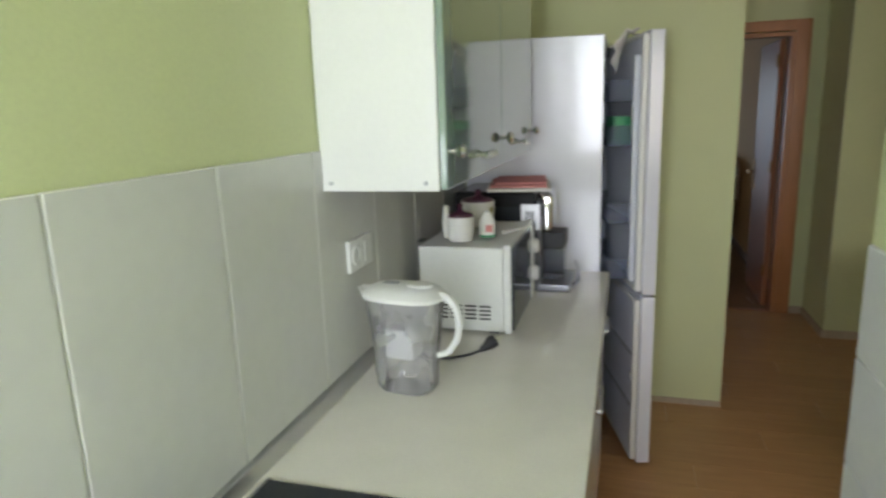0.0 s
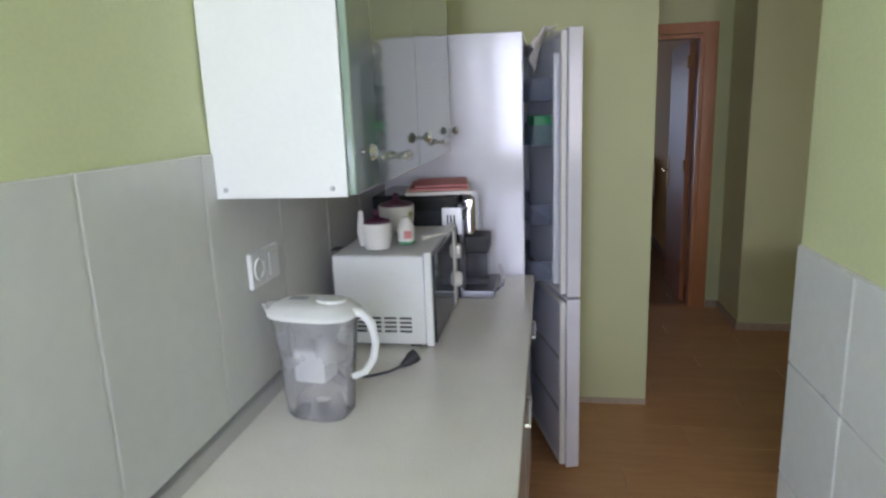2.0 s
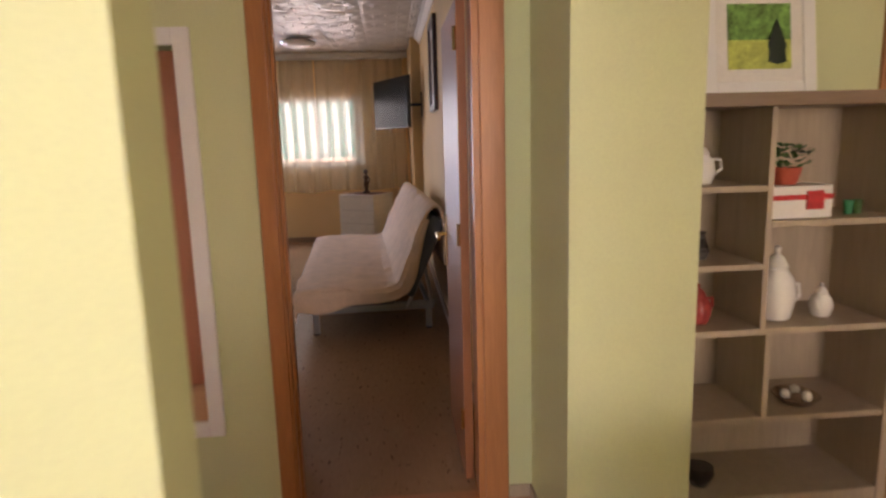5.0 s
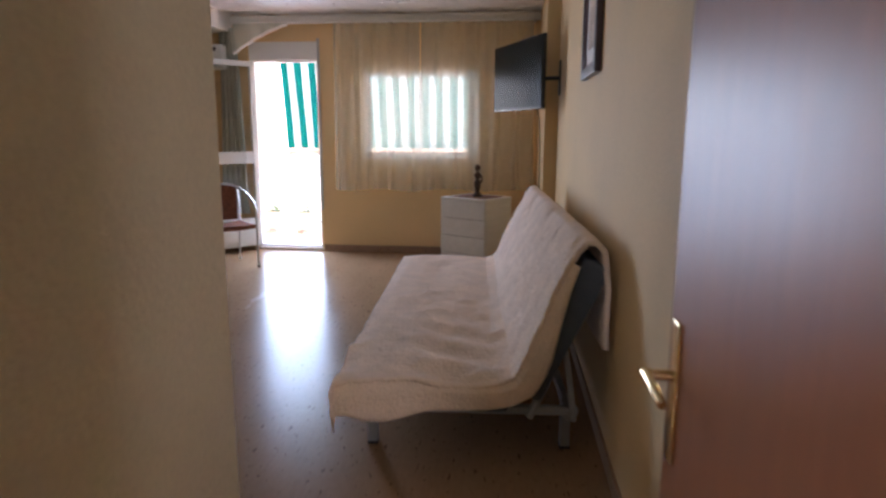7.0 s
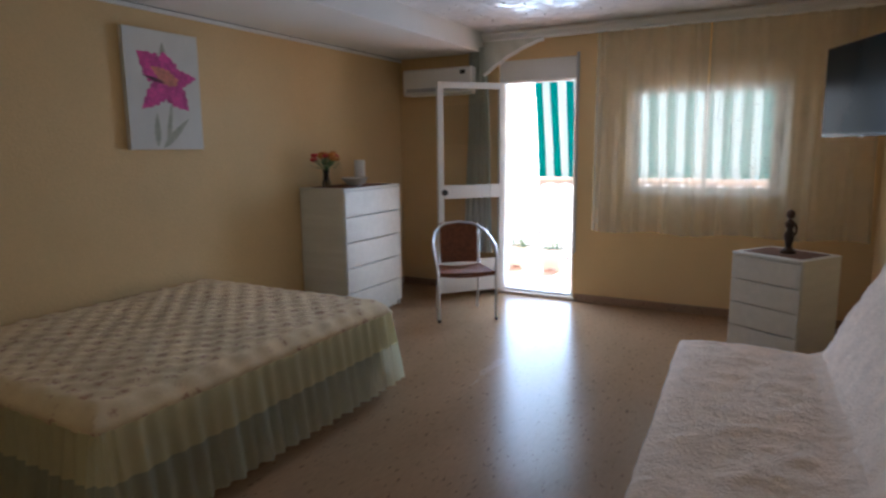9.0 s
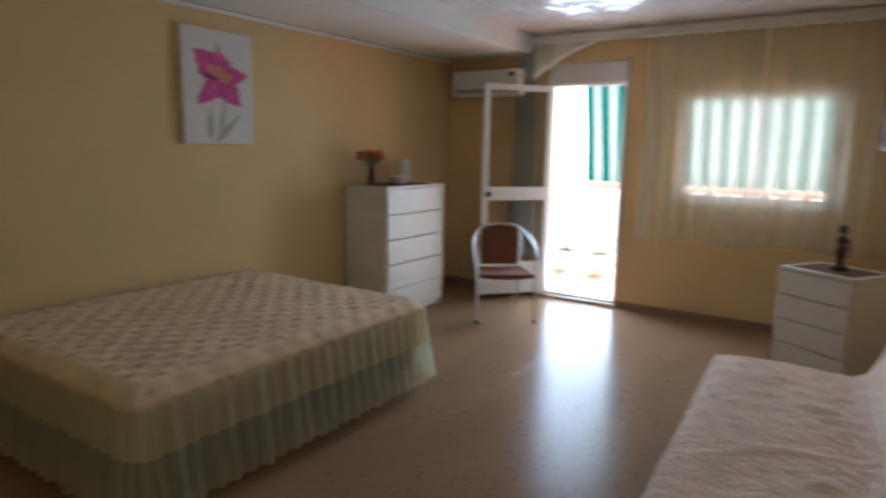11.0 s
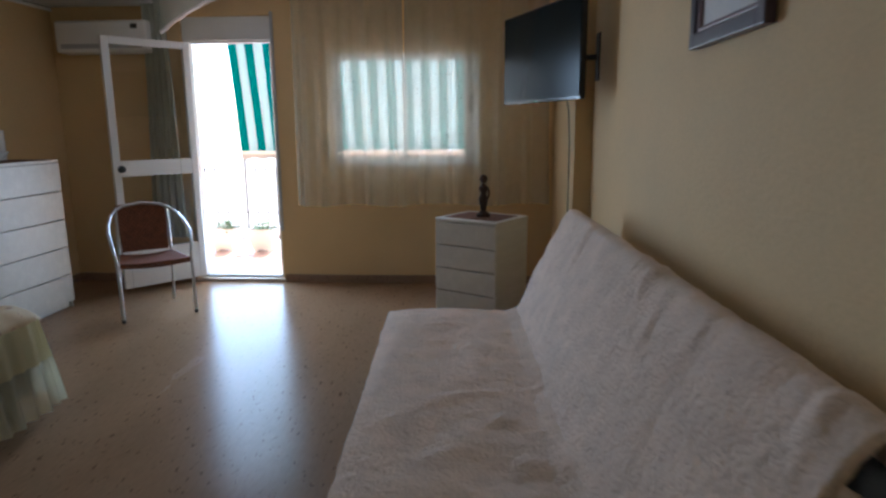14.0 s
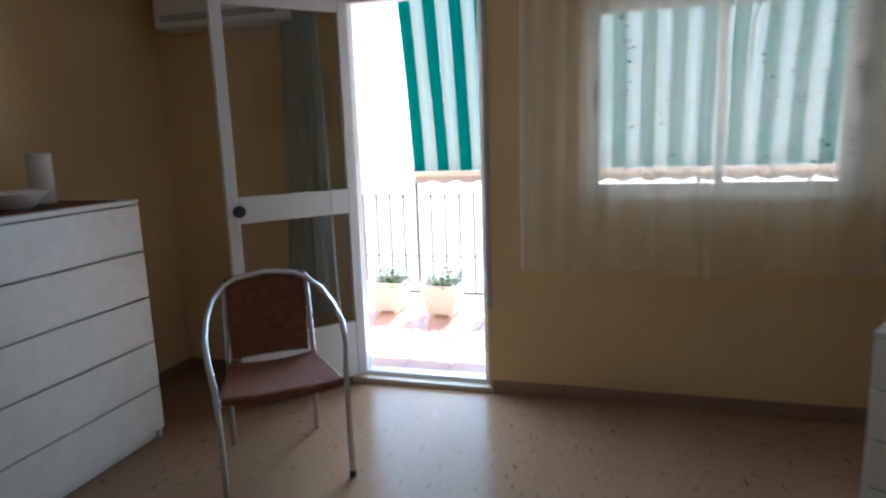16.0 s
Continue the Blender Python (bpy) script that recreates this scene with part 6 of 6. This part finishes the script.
right_voile = [o for o in bpy.data.objects if o.name.startswith("sheer_curtain")][-1]
left_voile = [o for o in bpy.data.objects if o.name.startswith("sheer_curtain")][0]
for q, (xx, za, zb) in enumerate(((-0.06, 1.25, 2.0), (0.06, 1.3, 1.9), (0.17, 1.25, 2.05), (0.27, 1.3, 1.95))):
    vine(right_voile, xx, za, zb, q)
for q, (xx, za, zb) in enumerate(((-0.68, 1.45, 2.0), (-0.50, 1.3, 1.6))):
    vine(left_voile, xx, za, zb, q + 9)


def swag(u, v):
    low = 2.60 - 0.31 * u ** 1.2
    return (-1.72 - 0.64 * u, 11.775 - 0.05 * math.sin(math.pi * u) * v + 0.014 * math.sin(u * 26 + v * 3) * v, 2.622 + (low - 2.622) * v)


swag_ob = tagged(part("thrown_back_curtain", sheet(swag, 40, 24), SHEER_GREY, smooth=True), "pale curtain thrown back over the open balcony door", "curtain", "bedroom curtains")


part("hem", tube([Vector(swag(k / 12, 1.0)) + Vector((0, -0.012, 0)) for k in range(13)], 0.016, 8), WHITE_PLASTIC, swag_ob, "pale rolled hem", smooth=True)


def hang(u, v):
    x = -2.54 + (0.20 + 0.14 * v) * u - 0.06 * v
    return (x + 0.01 * math.sin(v * 5), 11.80 + 0.016 * math.sin(u * 30), 2.58 - (2.58 - 0.45) * v)


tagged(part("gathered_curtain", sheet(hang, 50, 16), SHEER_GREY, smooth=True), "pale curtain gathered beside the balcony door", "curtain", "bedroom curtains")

# ---- balcony and outside ----
structure("floor_balcony", box(-4.2, 2.6, 12.08, 14.0, -0.15, -0.022), GROUT, "terracotta tiled balcony floor", "floor")
# Unseen slab added overhead: holds the awning and limits the sun.
structure("balcony_slab", box(-4.2, 2.6, 12.08, 13.05, 2.95, 3.1), PLASTER, "unseen white slab added above the balcony, carries the awning and blocks sun", "slab")
awning = thing("striped_awning", -2.34, 13.04, 2.95, 0, "green and white striped awning let down over the balcony", "awning")
N = 39
for k in range(N):
    def strip(u, v, k=k):
        return (k * 0.097 + 0.097 * u, 0.38 * v + 0.03 * math.sin(math.pi * v) + 0.006 * math.sin(k * 1.3 + 5 * v), -1.76 * v)
    part("stripe", sheet(strip, 1, 10), GREEN_CANVAS if k % 2 == 0 else WHITE_CANVAS, awning, smooth=True, thick=0.0015)
part("bottom_bar", box(0, N * 0.097, 0.365, 0.395, -1.80, -1.762, 0.006), WHITE_PLASTIC, awning)


def valance(u, v):
    return (N * 0.097 * u, 0.38 + 0.006 * math.sin(u * 60), -1.80 - (0.05 + 0.012 * math.sin(u * 120)) * v)


part("valance", sheet(valance, 240, 3), GREY_PLASTIC, awning, thick=0.002)
railing = thing("balcony_railing", -4.1, 13.86, 0, 0, "dark iron balcony railing with thin bars", "railing")
part("middle_rail", box(0, 6.6, -0.006, 0.006, 0.40, 0.410, 0.002), BALC_IRON, railing)
part("bottom_rail", box(0, 6.6, -0.012, 0.012, 0.06, 0.08), BALC_IRON, railing)
for k in range(51):
    thick = 0.009 if k % 6 else 0.014
    bx, bt = 0.06 + k * 0.13, 0.93 if k % 6 else 1.16
    part("baluster", tube([(bx, 0, 0.08), (bx, 0, bt), (bx, 0, bt + 0.01), (bx, 0, bt + 0.05)], [thick, thick, thick * 1.9, 0.001], 6), BALC_IRON, railing)
for k in range(6):
    part("foot_post", box(0.04 + k * 1.3, 0.07 + k * 1.3, -0.012, 0.012, -0.02, 0.06), BALC_IRON, railing)


def planter(x, y):
    t = thing("balcony_planter", x, y, 0, 0, "white square planter with leafy geranium on the balcony", "planter", "balcony planters")
    bm = bm_new()
    for z, w in ((0.0, 0.11), (0.03, 0.115), (0.20, 0.15), (0.25, 0.162), (0.25, 0.145), (0.20, 0.13)):
        for a, b in ((-1, -1), (1, -1), (1, 1), (-1, 1)):
            bm.verts.new((a * w, b * w, z + 0.025))
    bm.verts.ensure_lookup_table()
    for k in range(5):
        for j in range(4):
            bm.faces.new([bm.verts[i] for i in (k * 4 + j, k * 4 + (j + 1) % 4, k * 4 + 4 + (j + 1) % 4, k * 4 + 4 + j)])
    bm.faces.new([bm.verts[i] for i in (3, 2, 1, 0)])
    part("pot", bm, PLANTER, t)
    for a, b in ((-1, -1), (1, -1), (1, 1), (-1, 1)):
        part("foot", box(a * 0.08 - 0.018, a * 0.08 + 0.018, b * 0.08 - 0.018, b * 0.08 + 0.018, 0, 0.026), PLANTER, t)
    part("soil", box(-0.128, 0.128, -0.128, 0.128, 0.20, 0.222), SOIL, t)
    rnd = random.Random(int(x * 100))
    bm, fb = bm_new(), bm_new()
    for k in range(170):
        a, d = rnd.random() * 6.28, rnd.random() ** 0.6 * 0.2
        c = Vector((d * math.cos(a), d * math.sin(a), 0.24 + rnd.random() * 0.14))
        w = Vector((math.cos(a), math.sin(a), rnd.uniform(-0.3, 0.8))).normalized() * rnd.uniform(0.02, 0.04)
        s = w.cross(Vector((0, 0, 1))).normalized() * rnd.uniform(0.012, 0.02)
        bm.faces.new([bm.verts.new(p) for p in (c - w, c + s, c + w, c - s)])
    part("foliage", bm, LEAF, t, "small green leaves")
    for k in range(2):
        add_lathe(fb, [(0, -0.009), (0.014, -0.003), (0.016, 0.008), (0, 0.012)], (rnd.uniform(-0.13, 0.13), rnd.uniform(-0.1, 0.1), 0.37 + rnd.random() * 0.05), 7)
    part("blossom", fb, RED, t, "small red blossoms", smooth=True)


planter(-2.62, 13.46)
planter(-2.13, 13.42)
planter(-1.60, 13.45)
structure("ground", box(-400, 400, 14.2, 900, -6.2, -6.0), material("pale_paving", (0.42, 0.38, 0.32), 0.8, vary=0.2, scale=0.3, fine=6, bump=0.1), "pale sunlit street ground below", "ground")

# ---- pieces of walls and floors ----
def shared(name, bm, mat):
    bmesh.ops.recalc_face_normals(bm, faces=bm.faces)
    me = bpy.data.meshes.new(name)
    bm.to_mesh(me)
    bm.free()
    me.materials.append(mat)
    return me


def piece(name, me, parent, x, y, z, rz=0):
    ob = new(name, me)
    ob.parent = parent
    ob.matrix_basis = pose(x, y, z, 0, 0, rz)
    return ob


left_wall = bpy.data.objects["wall_kitchen_left"]
part("grout_bed", box(KX + 0.0002, KX + 0.004, -1.6, 2.32, 0.86, 1.505), GROUT, left_wall)
tile_l = shared("wall_tile", box(0, 0.008, 0.0022, 0.3403, 0, 0.555, 0.002, 1), TILE_L)
for k in range(12):
    y = 0.245 + 0.3425 * (k - 5)
    if y + 0.3425 < 2.64:
        piece("wall_tile", tile_l, left_wall, KX + 0.001, y, 0.952)
right_wall = bpy.data.objects["wall_kitchen_right"]
part("grout_bed", box(KR - 0.004, KR - 0.0002, -1.6, 0.871, 0.0, 1.342), GROUT, right_wall)
tile_r = shared("wall_tile", box(-0.008, -0.001, 0.0015, 0.1985, 0.0015, 0.2010, 0.0015, 1), TILE_R)
for i in range(12):
    for j in range(7):
        y = 0.67 - 0.2 * i
        if y > -1.61:
            piece("wall_tile", tile_r, right_wall, KR, y, 1.342 - 0.2025 * (j + 1))
plank = shared("floor_plank", box(0, 1.198, 0.0008, 0.1912, -0.011, 0.0, 0.0012, 1), LAMINATE)
rp = random.Random(3)
for j in range(34):
    y = -1.6 + 0.192 * j
    if y > 4.62:
        w = shared("floor_plank", box(0, 1.198, 0.0008, max(0.02, 4.80 - y), -0.011, 0.0), LAMINATE)
    else:
        w = plank
    if y > 4.79:
        break
    off = (j * 0.43) % 1.2
    x = KX - off
    while x < 3.6:
        a, b = max(x, KX), min(x + 1.2, 3.6)
        if b - a > 0.03:
            if b - a < 1.19 or w is not plank:
                me = shared("floor_plank", box(0, b - a - 0.002, 0.0008, min(0.1912, 4.80 - y), -0.011, 0.0, 0.0012, 1), LAMINATE)
            else:
                me = plank
            piece("floor_plank", me, floor_kitchen, a, y, 0)
        x += 1.2
balc = bpy.data.objects["floor_balcony"]
tb = shared("floor_tile", box(0, 0.296, 0, 0.296, -0.021, -0.002, 0.002, 1), TERRACOTTA)
for i in range(22):
    for j in range(6):
        piece("floor_tile", tb, balc, -4.15 + 0.3 * i, 12.11 + 0.3 * j, 0)
